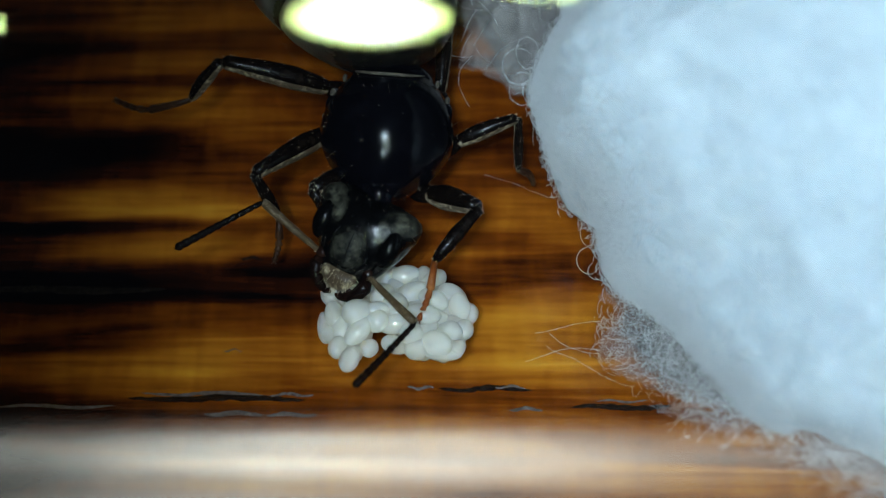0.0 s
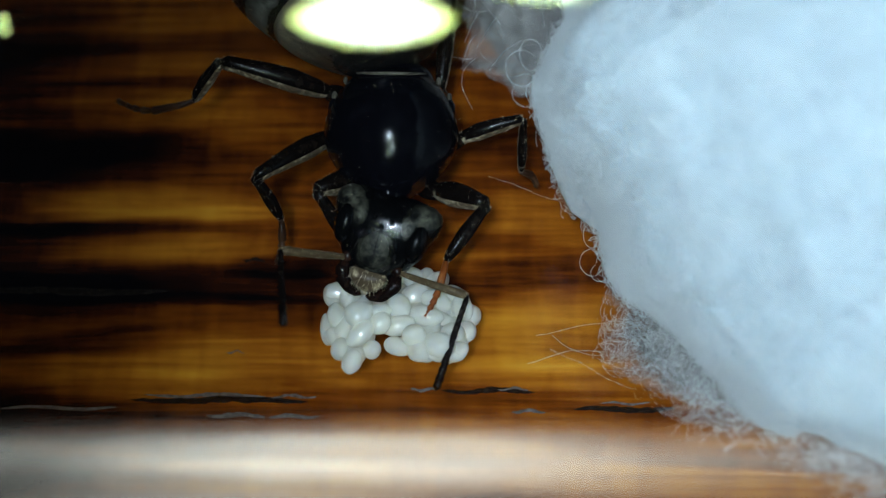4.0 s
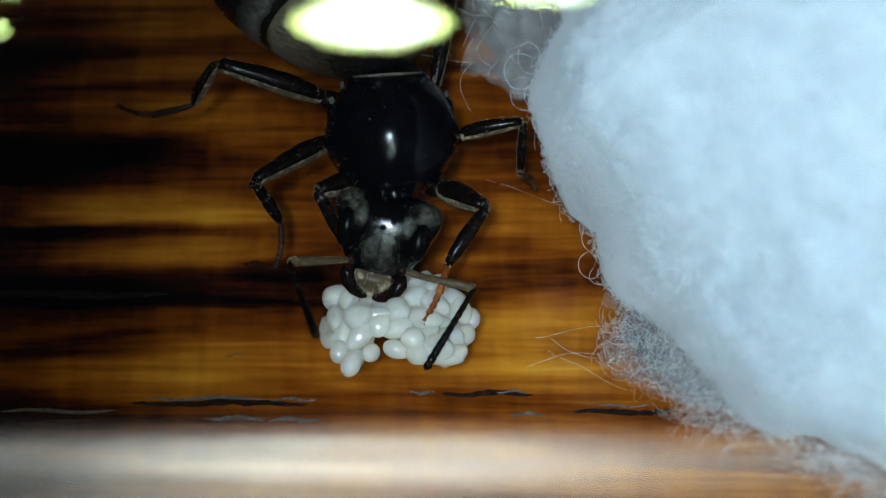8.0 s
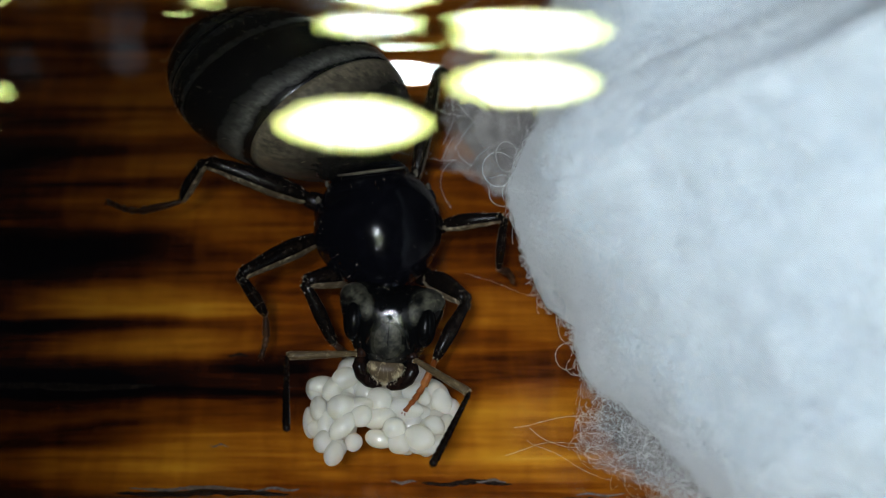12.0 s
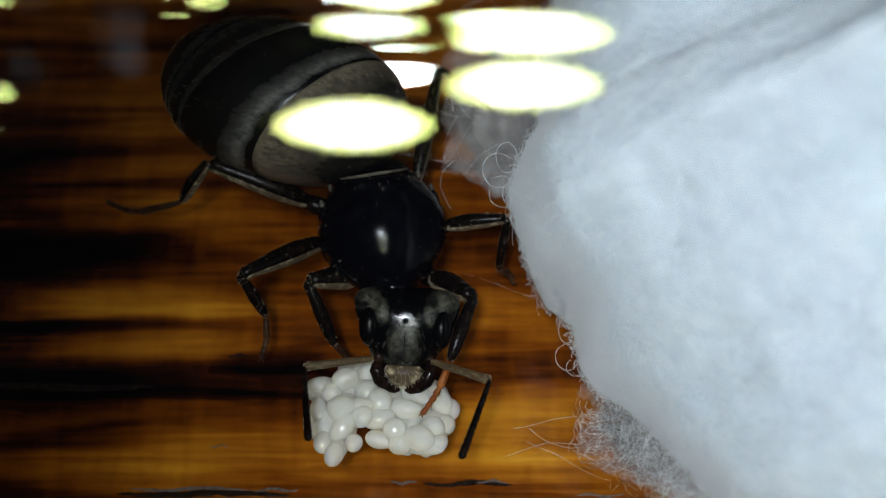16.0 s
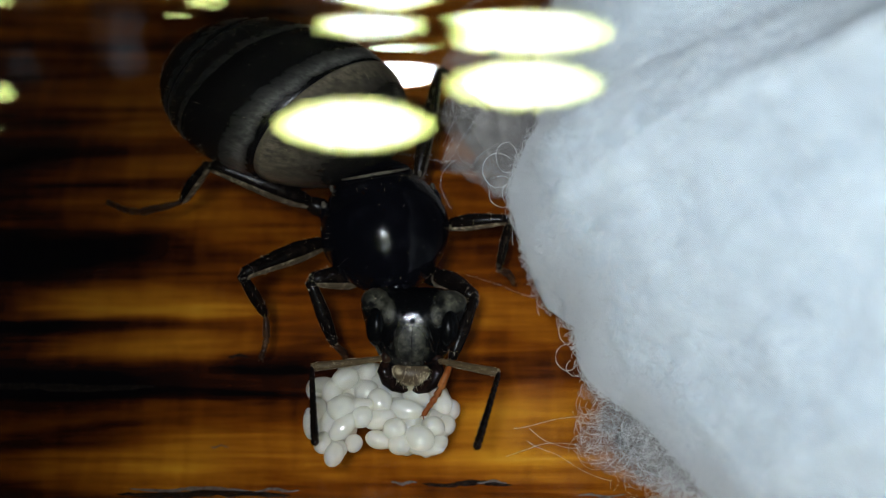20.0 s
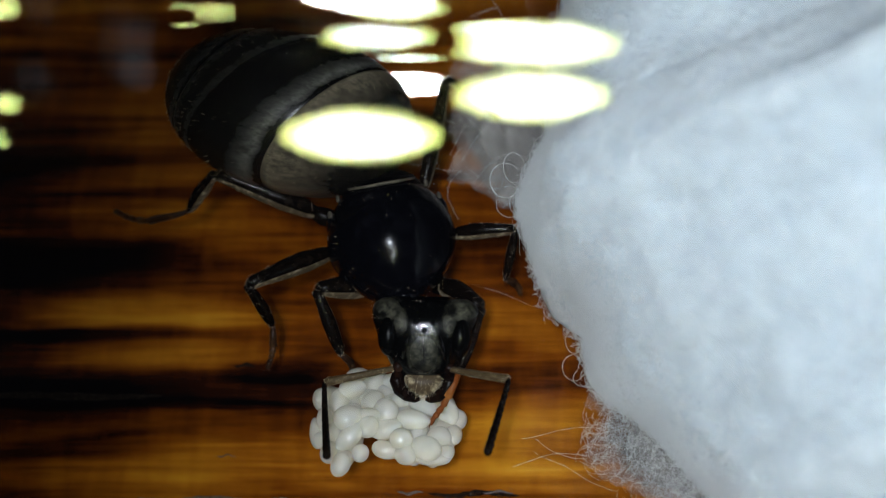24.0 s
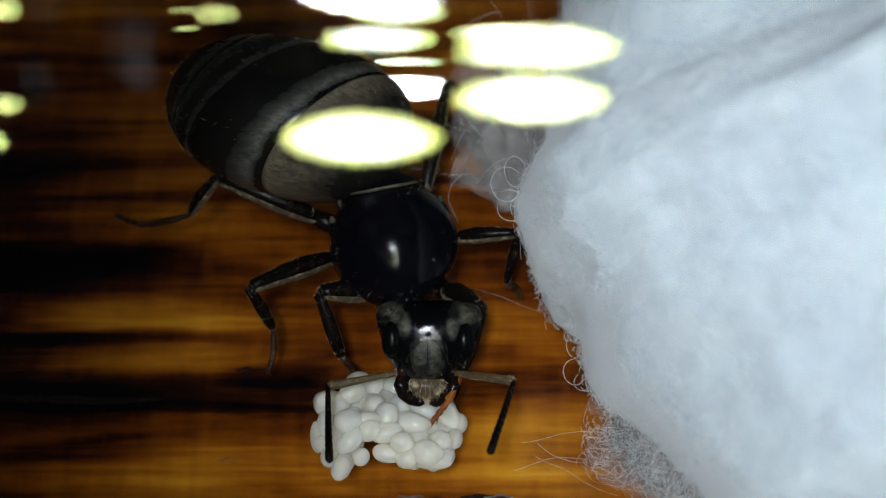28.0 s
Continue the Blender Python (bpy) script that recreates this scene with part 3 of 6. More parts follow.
def build_glare_bar():
    """An added, unseen bar on the table in front of the tube; its glow makes the glare in the near glass."""
    bar = tagged(new("glare_bar"), "added unseen glowing bar that makes the glare in the near glass", "lamp")
    bar.location = (-3.5 * MM, -28.5 * MM, WOOD_Z * MM)
    for name, half, z0, z1, mat, label in (("housing", (19, 10), 0.0, 1.6, HOUSING, ""), ("diffuser", (17, 8.6), 1.62, 1.9, GLARE, "glowing face with the streaked glare painted on it")):
        bm = bmesh.new()
        bmesh.ops.create_cube(bm, size=1)
        for v in bm.verts:
            v.co = Vector((v.co.x * 2 * half[0], v.co.y * 2 * half[1], z0 + (v.co.z + 0.5) * (z1 - z0))) * MM
        bmesh.ops.bevel(bm, geom=bm.edges[:], offset=0.1 * MM, segments=2, affect="EDGES")
        me = bpy.data.meshes.new(name)
        bm.to_mesh(me)
        bm.free()
        me.materials.append(mat)
        part(name, me, bar, label)


def build_fill_torch():
    # body and stand invented to carry the added fill beam, out of view
    torch = tagged(new("torch"), "added unseen fill torch on a stand", "torch")
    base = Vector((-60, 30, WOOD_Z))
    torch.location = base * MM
    d = (FILL_AIM - FILL_POS).normalized()
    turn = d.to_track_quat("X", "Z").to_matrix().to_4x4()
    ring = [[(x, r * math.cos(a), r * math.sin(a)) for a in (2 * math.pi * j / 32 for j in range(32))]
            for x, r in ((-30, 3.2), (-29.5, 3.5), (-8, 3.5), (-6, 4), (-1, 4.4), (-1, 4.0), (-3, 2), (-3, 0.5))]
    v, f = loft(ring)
    part("barrel", mesh_of("barrel", v, f, HOUSING), torch, "", Matrix.Translation((FILL_POS - base) * MM) @ turn)
    grip = FILL_POS - d * 22 - base
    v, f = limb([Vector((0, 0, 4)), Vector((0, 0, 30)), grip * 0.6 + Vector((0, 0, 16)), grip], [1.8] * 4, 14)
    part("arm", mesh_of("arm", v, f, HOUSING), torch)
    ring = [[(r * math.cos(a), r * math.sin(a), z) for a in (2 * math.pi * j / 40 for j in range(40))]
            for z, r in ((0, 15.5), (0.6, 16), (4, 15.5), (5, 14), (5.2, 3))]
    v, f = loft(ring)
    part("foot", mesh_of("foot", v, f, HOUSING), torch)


# ---- cotton plug ----
FRONT_Y = (-9.9, -8.46, -7.98, -7.08, -6.75, -6.5, -5.8, -5.0, -3.95, -3.2, -2.95, -2.35, -1.85, -1.4, -1.06, -0.9, -0.16, 0.6, 1.04, 1.6, 3.4, 9.9)
FRONT_X = (7.5, 7.15, 6.95, 6.3, 5.85, 5.0, 4.55, 4.2, 3.7, 2.95, 2.5, 2.42, 2.25, 2.05, 1.95, 1.30, 0.98, 0.85, 1.1, 1.55, 1.65, 2.0)
BELLY_Y = (-9.9, -7.3, -6.5, -5.4, -4.3, -3.7, -3.3, -2.9, -2.0, -1.5, -0.8, 0.4, 1.5, 3.4, 9.9)
BELLY_Z = (4.0, 3.1, 2.5, 2.1, 2.0, 2.0, 2.2, 2.5, 3.0, 3.5, 4.0, 4.5, 5.0, 6.0, 8.0)


def cotton_front(y, z):
    near = (y - 0.24, y - 0.12, y, y + 0.12, y + 0.24)
    x = float(np.mean(np.interp(near, FRONT_Y, FRONT_X)))
    zb = float(np.mean(np.interp(near, BELLY_Y, BELLY_Z)))
    dz = z - zb
    x += (0.12 + 0.12 * min(1.0, max(0.0, 0.5 + 0.5 * y)) if dz > 0 else 0.03) * abs(dz) ** 1.8
    rho = math.hypot(y, z - RI) / 9.85
    x += 0.5 * max(0.0, rho) ** 20 * min(1.0, max(0.0, (RI - z) / 3))
    # a rounded shoulder below the upper glass
    x += 1.3 * max(0.0, (z - RI) / 9.85) ** 2 * rho ** 6
    p = Vector((y, z, x)) * 0.9
    k = math.exp(-(dz / 1.6) ** 2)
    x += 0.16 * noise.fractal(p * 0.55, 1.0, 2.0, 2) + k * (0.10 * noise.fractal(p * 1.5, 0.9, 2.0, 2) + 0.06 * noise.fractal(p * 3.4, 0.7, 2.1, 3))
    return x + 0.88


GAUZE_Y, GAUZE_X = (-6.1, -5.7, -5.2, -4.3, -3.5, -2.5), (5.0, 4.3, 3.75, 3.0, 3.2, 3.5)


def sheets(rng, ys, xs, wide, low, high, off, layers=4):
    """Crumpled films one over another, each with its own ragged edge."""
    verts, faces = [], []
    nx, ny = 40, 60
    for k in range(layers):
        i0, seed = len(verts), Vector((7.3 * k, 2.1 * k, 0.0))
        for j in range(ny + 1):
            y = ys[0] + (ys[-1] - ys[0]) * j / ny
            x0 = float(np.interp(y, ys, xs)) + 0.24 * k
            x0 += 0.40 * noise.fractal(Vector((0, y * 1.4, 0)) + seed, 0.8, 2.1, 4)
            for i in range(nx + 1):
                q = i / nx
                x = x0 + (wide - 0.25 * k) * q + 0.2 * math.sin(3 * y + k)
                h = low + (high - low) * q * (0.4 + 0.2 * k)
                h += 0.16 * noise.fractal(Vector((x * 1.3, y * 1.3, 0)) + seed, 0.9, 2.1, 4)
                yy = y + 0.35 * noise.fractal(Vector((x * 1.1, 0, 3)) + seed, 0.8, 2.1, 3)
                verts.append(Vector((x, yy, tube_z(yy, max(0.03, h)))) - off)
        for j in range(ny):
            for i in range(nx):
                a = i0 + j * (nx + 1) + i
                faces.append((a, a + 1, a + nx + 2, a + nx + 1))
    return verts, faces


def build_cotton():
    cotton = tagged(new("cotton_plug"), "loose fluffy white cotton wool plugging the glass tube", "cotton wool")
    cotton.location = (12 * MM, 0, 0.1 * MM)
    off = Vector((12, 0, 0.1))
    nr, na = 130, 520
    verts, faces = [], []
    for i in range(nr + 1):
        rho = 9.85 * max(i, 0.02) / nr
        for j in range(na):
            a = 2 * math.pi * j / na
            y, z = rho * math.cos(a), RI + rho * math.sin(a)
            verts.append(Vector((cotton_front(y, z), y, z)) - off)
    for i in range(nr):
        for j in range(na):
            k = (j + 1) % na
            faces.append((i * na + j, (i + 1) * na + j, (i + 1) * na + k, i * na + k))
    base = nr * na
    for x in (14, 20, 26):
        b2 = len(verts)
        for j in range(na):
            a = 2 * math.pi * j / na
            r = 9.85 if x < 26 else 7.0
            verts.append(Vector((x, r * math.cos(a), RI + r * math.sin(a))) - off)
        for j in range(na):
            k = (j + 1) % na
            faces.append((base + j, b2 + j, b2 + k, base + k))
        base = b2
    faces.append(tuple(range(base, base + na)))
    # loose lumps and tufts all over it
    me = mesh_of("wool_body", verts, faces, COTTON)
    for vert, nrm in zip(me.vertices, [v.vector.copy() for v in me.vertex_normals]):
        p = vert.co / MM + off
        edge = math.exp(-((p.z - float(np.interp(p.y, BELLY_Y, BELLY_Z))) / 1.4) ** 2) if p.x < 9 else 0.0
        much = 0.05 * noise.fractal(p * 0.8, 0.9, 2.0, 2) + 0.035 * noise.fractal(p * 3.2, 0.8, 2.1, 3) + 0.10 * edge * noise.fractal(p * 3.8, 0.6, 2.0, 2)
        p += nrm * much
        wide = math.hypot(p.y, p.z - RI)
        if wide > 9.9:
            p.y, p.z = p.y * 9.9 / wide, RI + (p.z - RI) * 9.9 / wide
        vert.co = (p - off) * MM
    me.update()
    part("wool_body", me, cotton)

    rng = random.Random(11)
    fv, ff = [], []

    def strand(points, r, sides=3):
        i0 = len(fv)
        n = len(points)
        for i, p in enumerate(points):
            d = (points[min(i + 1, n - 1)] - points[max(i - 1, 0)])
            d = d.normalized() if d.length > 1e-9 else Vector((1, 0, 0))
            s = d.cross(Vector((0.31, 0.52, 0.79)))
            s = s.normalized() if s.length > 1e-6 else d.orthogonal().normalized()
            u = d.cross(s)
            for j in range(sides):
                a = 2 * math.pi * j / sides
                fv.append(p + r * (math.cos(a) * s + math.sin(a) * u) - off)
        for i in range(n - 1):
            for j in range(sides):
                k = (j + 1) % sides
                ff.append((i0 + i * sides + j, i0 + i * sides + k, i0 + (i + 1) * sides + k, i0 + (i + 1) * sides + j))

    def curl(p, d, length, n, wild):
        pts = [p.copy()]
        d = d.normalized()
        turn = Vector((rng.gauss(0, 1), rng.gauss(0, 1), rng.gauss(0, 1))) * wild
        for _ in range(n):
            d = (d + turn * 0.5 + Vector((rng.gauss(0, 1), rng.gauss(0, 1), rng.gauss(0, 1))) * wild * 0.35).normalized()
            turn = (turn + Vector((rng.gauss(0, 1), rng.gauss(0, 1), rng.gauss(0, 1))) * wild * 0.4) * 0.9
            p = p + d * (length / n)
            if math.hypot(p.y, p.z - RI) > 9.9:
                r = math.hypot(p.y, p.z - RI)
                p = Vector((p.x, p.y * 9.9 / r, RI + (p.z - RI) * 9.9 / r))
            pts.append(p.copy())
        return pts

    for i in range(FUZZ):
        if i % 6 < 5:
            # close to the edge that stands out over the wood
            y = rng.uniform(-6.6, 4.0)
            z = float(np.interp(y, BELLY_Y, BELLY_Z)) + rng.gauss(0, 0.9)
            low = RI - math.sqrt(9.8 ** 2 - y * y)
            z = max(z, low + 0.05)
        else:
            r = 9.7 * math.sqrt(rng.random())
            a = rng.uniform(math.pi * 0.75, math.pi * 2.1)
            y, z = r * math.cos(a), RI + r * math.sin(a)
        rim = i % 6 < 5
        out = rng.gauss(0.09, 0.07) if rim else rng.gauss(0.03, 0.04)
        p = Vector((cotton_front(y, z) - out, y, z))
        # a small curl that lies on the surface, half sunk in it
        u = Vector((rng.gauss(0, 0.8), rng.gauss(0, 1), rng.gauss(0, 1))).normalized()
        w = u.cross(Vector((rng.gauss(0, 1), rng.gauss(0, 1), rng.gauss(0, 1)))).normalized()
        big = rng.uniform(0.04, 0.15)
        arc, start = rng.uniform(2.5, 6.5), rng.uniform(0, 6.3)
        drift = Vector((rng.gauss(0, 0.04), rng.gauss(0, 0.10), rng.gauss(0, 0.10)))
        pts = [p + big * (math.cos(start + arc * q / 8) * u + math.sin(start + arc * q / 8) * w) + drift * (q / 8) for q in range(9)]
        strand(pts, rng.uniform(0.0022, 0.0050))
    fuzz = part("loose_fibres", mesh_of("loose_fibres", fv, ff, FIBRE), cotton)
    tagged(fuzz, "fine curled white cotton fibres", kind="stuff")
    # thin gauze of fibres that lies on the glass in front of the plug
    fv, ff = [], []
    for _ in range(1200):
        y = rng.uniform(-6.6, -2.7)
        x = float(np.interp(y, (-6.3, -5.2, -4.3, -3.5, -2.5), (4.5, 3.75, 3.0, 3.2, 3.5))) + 2.3 * rng.random() ** 0.9
        p = Vector((x, y, tube_z(y, 0.10 + 0.7 * rng.random() ** 2 + 0.5 * max(0.0, x - 4.0))))
        u = Vector((rng.gauss(0, 0.8), rng.gauss(0, 1), rng.gauss(0, 0.4))).normalized()
        w = u.cross(Vector((rng.gauss(0, 1), rng.gauss(0, 1), rng.gauss(0, 1)))).normalized()
        big, arc, start = rng.uniform(0.10, 0.45), rng.uniform(0.8, 3.2), rng.uniform(0, 6.3)
        pts = [p + big * (math.cos(start + arc * q / 10) * u + math.sin(start + arc * q / 10) * w) for q in range(11)]
        pts = [Vector((q.x, q.y, max(q.z, tube_z(q.y, 0.02)))) for q in pts]
        strand(pts, rng.uniform(0.0015, 0.003))
    for _ in range(900):
        # the thin lower skirt of the plug
        y = rng.uniform(-9.0, -6.0)
        x = float(np.interp(y, FRONT_Y, FRONT_X)) + 0.9 + rng.gauss(-0.15, 0.45)
        p = Vector((x, y, tube_z(y, 0.08 + 0.9 * rng.random() ** 1.5)))
        pts = curl(p, Vector((rng.gauss(-0.5, 1), rng.gauss(-0.5, 1), rng.gauss(0, 0.3))), rng.uniform(0.4, 1.2), 9, 0.35)
        strand(pts, rng.uniform(0.0015, 0.003))
    for x, y, dx, dy, length, r in ((3.2, -3.45, -1, -0.03, 1.7, 0.005), (3.0, -4.25, -1, 0.10, 1.7, 0.005), (3.0, -4.35, -1, -0.30, 1.2, 0.005),
                                    (2.9, -0.2, -1, 0.02, 2.6, 0.003), (3.6, -5.3, -1, 0.05, 2.2, 0.004)):
        p = Vector((x, y, tube_z(y, 0.08)))
        strand(curl(p, Vector((dx, dy, 0.0)), length, 20, 0.10), r * 0.6)
    gauze = part("gauze", mesh_of("gauze", fv, ff, FIBRE), cotton)
    tagged(gauze, "thin web of cotton fibres lying on the glass", kind="stuff")
    web = part("veil", mesh_of("veil", *sheets(rng, GAUZE_Y, GAUZE_X, 3.2, 0.12, 1.1, off, 6), VEIL), cotton)
    tagged(web, "thin grey film of cotton on the glass", kind="stuff")
    # a thin wisp trailing up the far side of the tube
    fv, ff = [], []
    for _ in range(50):
        y = rng.uniform(2.7, 6.4)
        x = 2.0 - 2.3 * rng.random() ** 1.6 + 0.2 * math.sin(2 * y)
        p = Vector((x, y, tube_z(y, 0.1 + 1.2 * rng.random())))
        d = Vector((rng.gauss(0, 1), rng.gauss(0, 1), rng.gauss(0, 0.3)))
        strand(curl(p, d, rng.uniform(0.5, 1.6), 9, 0.25), rng.uniform(0.002, 0.0035))
    wisp = part("wisp", mesh_of("wisp", fv, ff, FIBRE), cotton)
    tagged(wisp, "thin grey wisp of cotton on the far glass", kind="stuff")
    haze = part("veil", mesh_of("veil", *sheets(rng, (2.7, 3.4, 4.4, 5.4, 6.4), (0.9, 0.2, -0.1, 0.1, 0.5), 2.6, 0.2, 0.9, off, 5), VEIL), cotton)
    tagged(haze, "thin grey film of cotton on the far glass", kind="stuff")
    # loops that stand out from the edge
    for x, y, z, size, wide, k in ((3.12, -1.15, 1.0, 0.22, 0.10, 0), (3.1, -1.95, 0.8, 0.50, 0.14, 2), (3.2, -2.2, 0.8, 0.34, 0.08, 3), (3.3, -2.3, 0.9, 0.30, 0.12, 5),
                                   (1.75, 1.1, 3.0, 0.40, 0.14, 6), (1.45, 0.75, 4.6, 0.62, 0.20, 1), (1.5, 0.25, 4.5, 0.50, 0.20, 4), (1.55, 1.0, 4.7, 0.40, 0.26, 7), (3.0, -1.5, 1.2, 0.34, 0.20, 1)):
        fv, ff = [], []
        pts = []
        for i in range(25):
            q = i / 24
            a = 0.7 * k + (4.6 + 0.25 * k) * q
            c = Vector((x - 0.42 * size, y, z))
            pts.append(c + Vector((0.5 * size * math.cos(a) + 0.08 * size * math.sin(5 * q + k), 0.5 * (size + wide) * math.sin(a) * (0.8 + 0.4 * q), 0.12 * math.sin(2.5 * q + k))))
        strand(pts, 0.004, 5)
        part("fibre_loop", mesh_of("fibre_loop", fv, ff, FIBRE), cotton)
    return cotton


FUZZ = 33000

# ---- eggs: place over the glass, half axes, turn ----
EGGS = [
    (-2.38, -4.69, 0.35, 0.29, 0.22, 73), (-2.66, -4.30, 0.30, 0.26, 0.22, 81), (-3.02, -3.69, 0.20, 0.40, 0.16, 99),
    (-2.80, -3.45, 0.45, 0.35, 0.21, 103), (-2.81, -2.66, 0.30, 0.34, 0.23, 12), (-2.25, -3.62, 0.90, 0.34, 0.29, 34),
    (-2.20, -4.07, 0.70, 0.38, 0.22, 44), (-1.80, -3.83, 0.80, 0.26, 0.24, 49), (-1.82, -3.53, 0.85, 0.29, 0.19, 12),
    (-1.99, -4.30, 0.25, 0.21, 0.20, 63), (-2.25, -2.57, 0.55, 0.33, 0.25, 23), (-1.73, -3.00, 0.60, 0.30, 0.27, 63),
    (-1.43, -3.37, 0.75, 0.33, 0.29, 99), (-1.42, -3.78, 0.60, 0.37, 0.24, 12), (-1.41, -4.26, 0.35, 0.32, 0.21, -17),
    (-1.07, -4.10, 0.66, 0.26, 0.25, 0), (-0.96, -4.39, 0.40, 0.26, 0.26, 90), (-0.81, -3.56, 0.70, 0.40, 0.23, -12),
    (-0.52, -4.31, 0.52, 0.35, 0.29, -23), (-0.40, -4.48, 0.30, 0.43, 0.17, 0), (-0.24, -3.92, 0.42, 0.26, 0.30, 81),
    (0.08, -3.78, 0.30, 0.20, 0.27, 0), (-0.03, -3.18, 0.40, 0.35, 0.23, 107), (-0.12, -4.34, 0.28, 0.26, 0.20, 34),
    (0.19, -3.31, 0.25, 0.20, 0.27, 0), (-0.19, -2.82, 0.35, 0.36, 0.23, -34), (-1.09, -2.84, 0.45, 0.35, 0.27, 34),
    (-0.61, -3.03, 0.50, 0.35, 0.24, -23), (-2.53, -2.81, 0.40, 0.33, 0.23, 63), (-2.62, -3.81, 0.35, 0.35, 0.21, 81),
    (-1.25, -2.27, 0.30, 0.35, 0.25, 12), (-0.61, -2.40, 0.30, 0.33, 0.24, 44), (-1.77, -2.30, 0.30, 0.33, 0.24, 73),
    (-2.18, -2.11, 0.30, 0.31, 0.22, 23), (-0.75, -3.80, 0.40, 0.32, 0.24, 63), (-1.09, -3.25, 0.30, 0.33, 0.24, 49),
    (-1.89, -2.72, 0.23, 0.36, 0.25, 0), (-0.57, -3.50, 0.30, 0.35, 0.24, 0), (-2.36, -3.56, 0.25, 0.34, 0.23, 49),
    (-1.36, -2.80, 0.22, 0.30, 0.23, 49), (-2.96, -2.73, 0.20, 0.32, 0.22, 110), (-2.83, -3.48, 0.20, 0.31, 0.22, 46),
    (-2.77, -3.94, 0.20, 0.31, 0.21, 147), (-2.53, -2.71, 0.20, 0.32, 0.22, 129), (-2.54, -3.03, 0.20, 0.31, 0.22, 132),
    (-2.52, -3.49, 0.20, 0.31, 0.22, 6), (-2.45, -3.94, 0.20, 0.31, 0.21, 125), (-2.41, -4.40, 0.20, 0.30, 0.21, 164),
    (-2.27, -2.36, 0.21, 0.32, 0.22, 81), (-2.16, -2.78, 0.20, 0.32, 0.22, 20), (-2.27, -3.06, 0.20, 0.31, 0.22, 173),
    (-2.20, -3.55, 0.20, 0.31, 0.22, 58), (-2.16, -3.92, 0.20, 0.31, 0.21, 66), (-1.83, -2.33, 0.21, 0.32, 0.22, 165),
    (-1.82, -2.80, 0.20, 0.32, 0.22, 117), (-1.91, -3.19, 0.20, 0.31, 0.22, 173), (-1.58, -2.21, 0.21, 0.32, 0.22, 150),
    (-1.45, -2.62, 0.21, 0.32, 0.22, 140), (-1.53, -3.05, 0.20, 0.31, 0.22, 57), (-1.45, -3.60, 0.20, 0.31, 0.22, 9),
    (-1.12, -2.39, 0.21, 0.32, 0.22, 91), (-1.09, -2.67, 0.21, 0.32, 0.22, 16), (-1.15, -3.02, 0.20, 0.31, 0.22, 40),
    (-1.16, -3.55, 0.20, 0.31, 0.22, 32), (-1.20, -4.02, 0.20, 0.31, 0.21, 60), (-0.84, -2.29, 0.21, 0.32, 0.22, 93),
    (-0.79, -2.72, 0.20, 0.32, 0.22, 99), (-0.79, -3.20, 0.20, 0.31, 0.22, 91), (-0.81, -3.57, 0.20, 0.31, 0.22, 47),
    (-0.82, -4.04, 0.20, 0.31, 0.21, 93), (-0.78, -4.26, 0.20, 0.30, 0.21, 77), (-0.45, -2.73, 0.20, 0.32, 0.22, 12),
    (-0.44, -3.11, 0.20, 0.31, 0.22, 119), (-0.48, -3.57, 0.20, 0.31, 0.22, 129), (-0.52, -3.86, 0.20, 0.31, 0.21, 118),
    (-0.37, -4.31, 0.20, 0.30, 0.21, 83), (-0.13, -3.14, 0.20, 0.31, 0.22, 58), (-0.13, -3.58, 0.20, 0.31, 0.22, 6),
    (-0.10, -3.99, 0.20, 0.31, 0.21, 60)]


def build_eggs():
    shapes = []
    rng = random.Random(5)
    for k in range(6):
        def shape(p, q, k=k):
            s = 1.0 - 0.07 * (k % 3) * p.x
            return Vector((q.x, q.y * s, q.z * s)) * (1 + 0.02 * math.sin(3 * p.y + k))
        v, f = blob(1.0, 1.0, 1.0, 24, 16, shape)
        me = bpy.data.meshes.new("egg")
        me.from_pydata(v, [], f)
        me.materials.append(EGG)
        me.polygons.foreach_set("use_smooth", [True] * len(me.polygons))
        shapes.append(me)
    for i, (x, y, h, a, b, turn) in enumerate(EGGS):
        egg = tagged(new("egg", shapes[i % 6]), "glossy translucent white oval ant egg in a clump", "ant egg", "clump of eggs")
        slope = math.degrees(math.asin(y / RI))
        egg.matrix_basis = mm(x, y, tube_z(y, h), slope, rng.uniform(-12, 12), turn) @ Matrix.Diagonal((a * MM, b * MM, min(a, b) * 0.95 * MM, 1))


# ---- the queen ant ----
def pale_side(me, s):
    """The forward side of a limb carries pale close hair, and its lit rim is painted in with it."""
    for p in me.polygons:
        n = p.normal
        p.material_index = 1 if s * n.y > 0.72 and n.z < 0.55 else 0
    return me


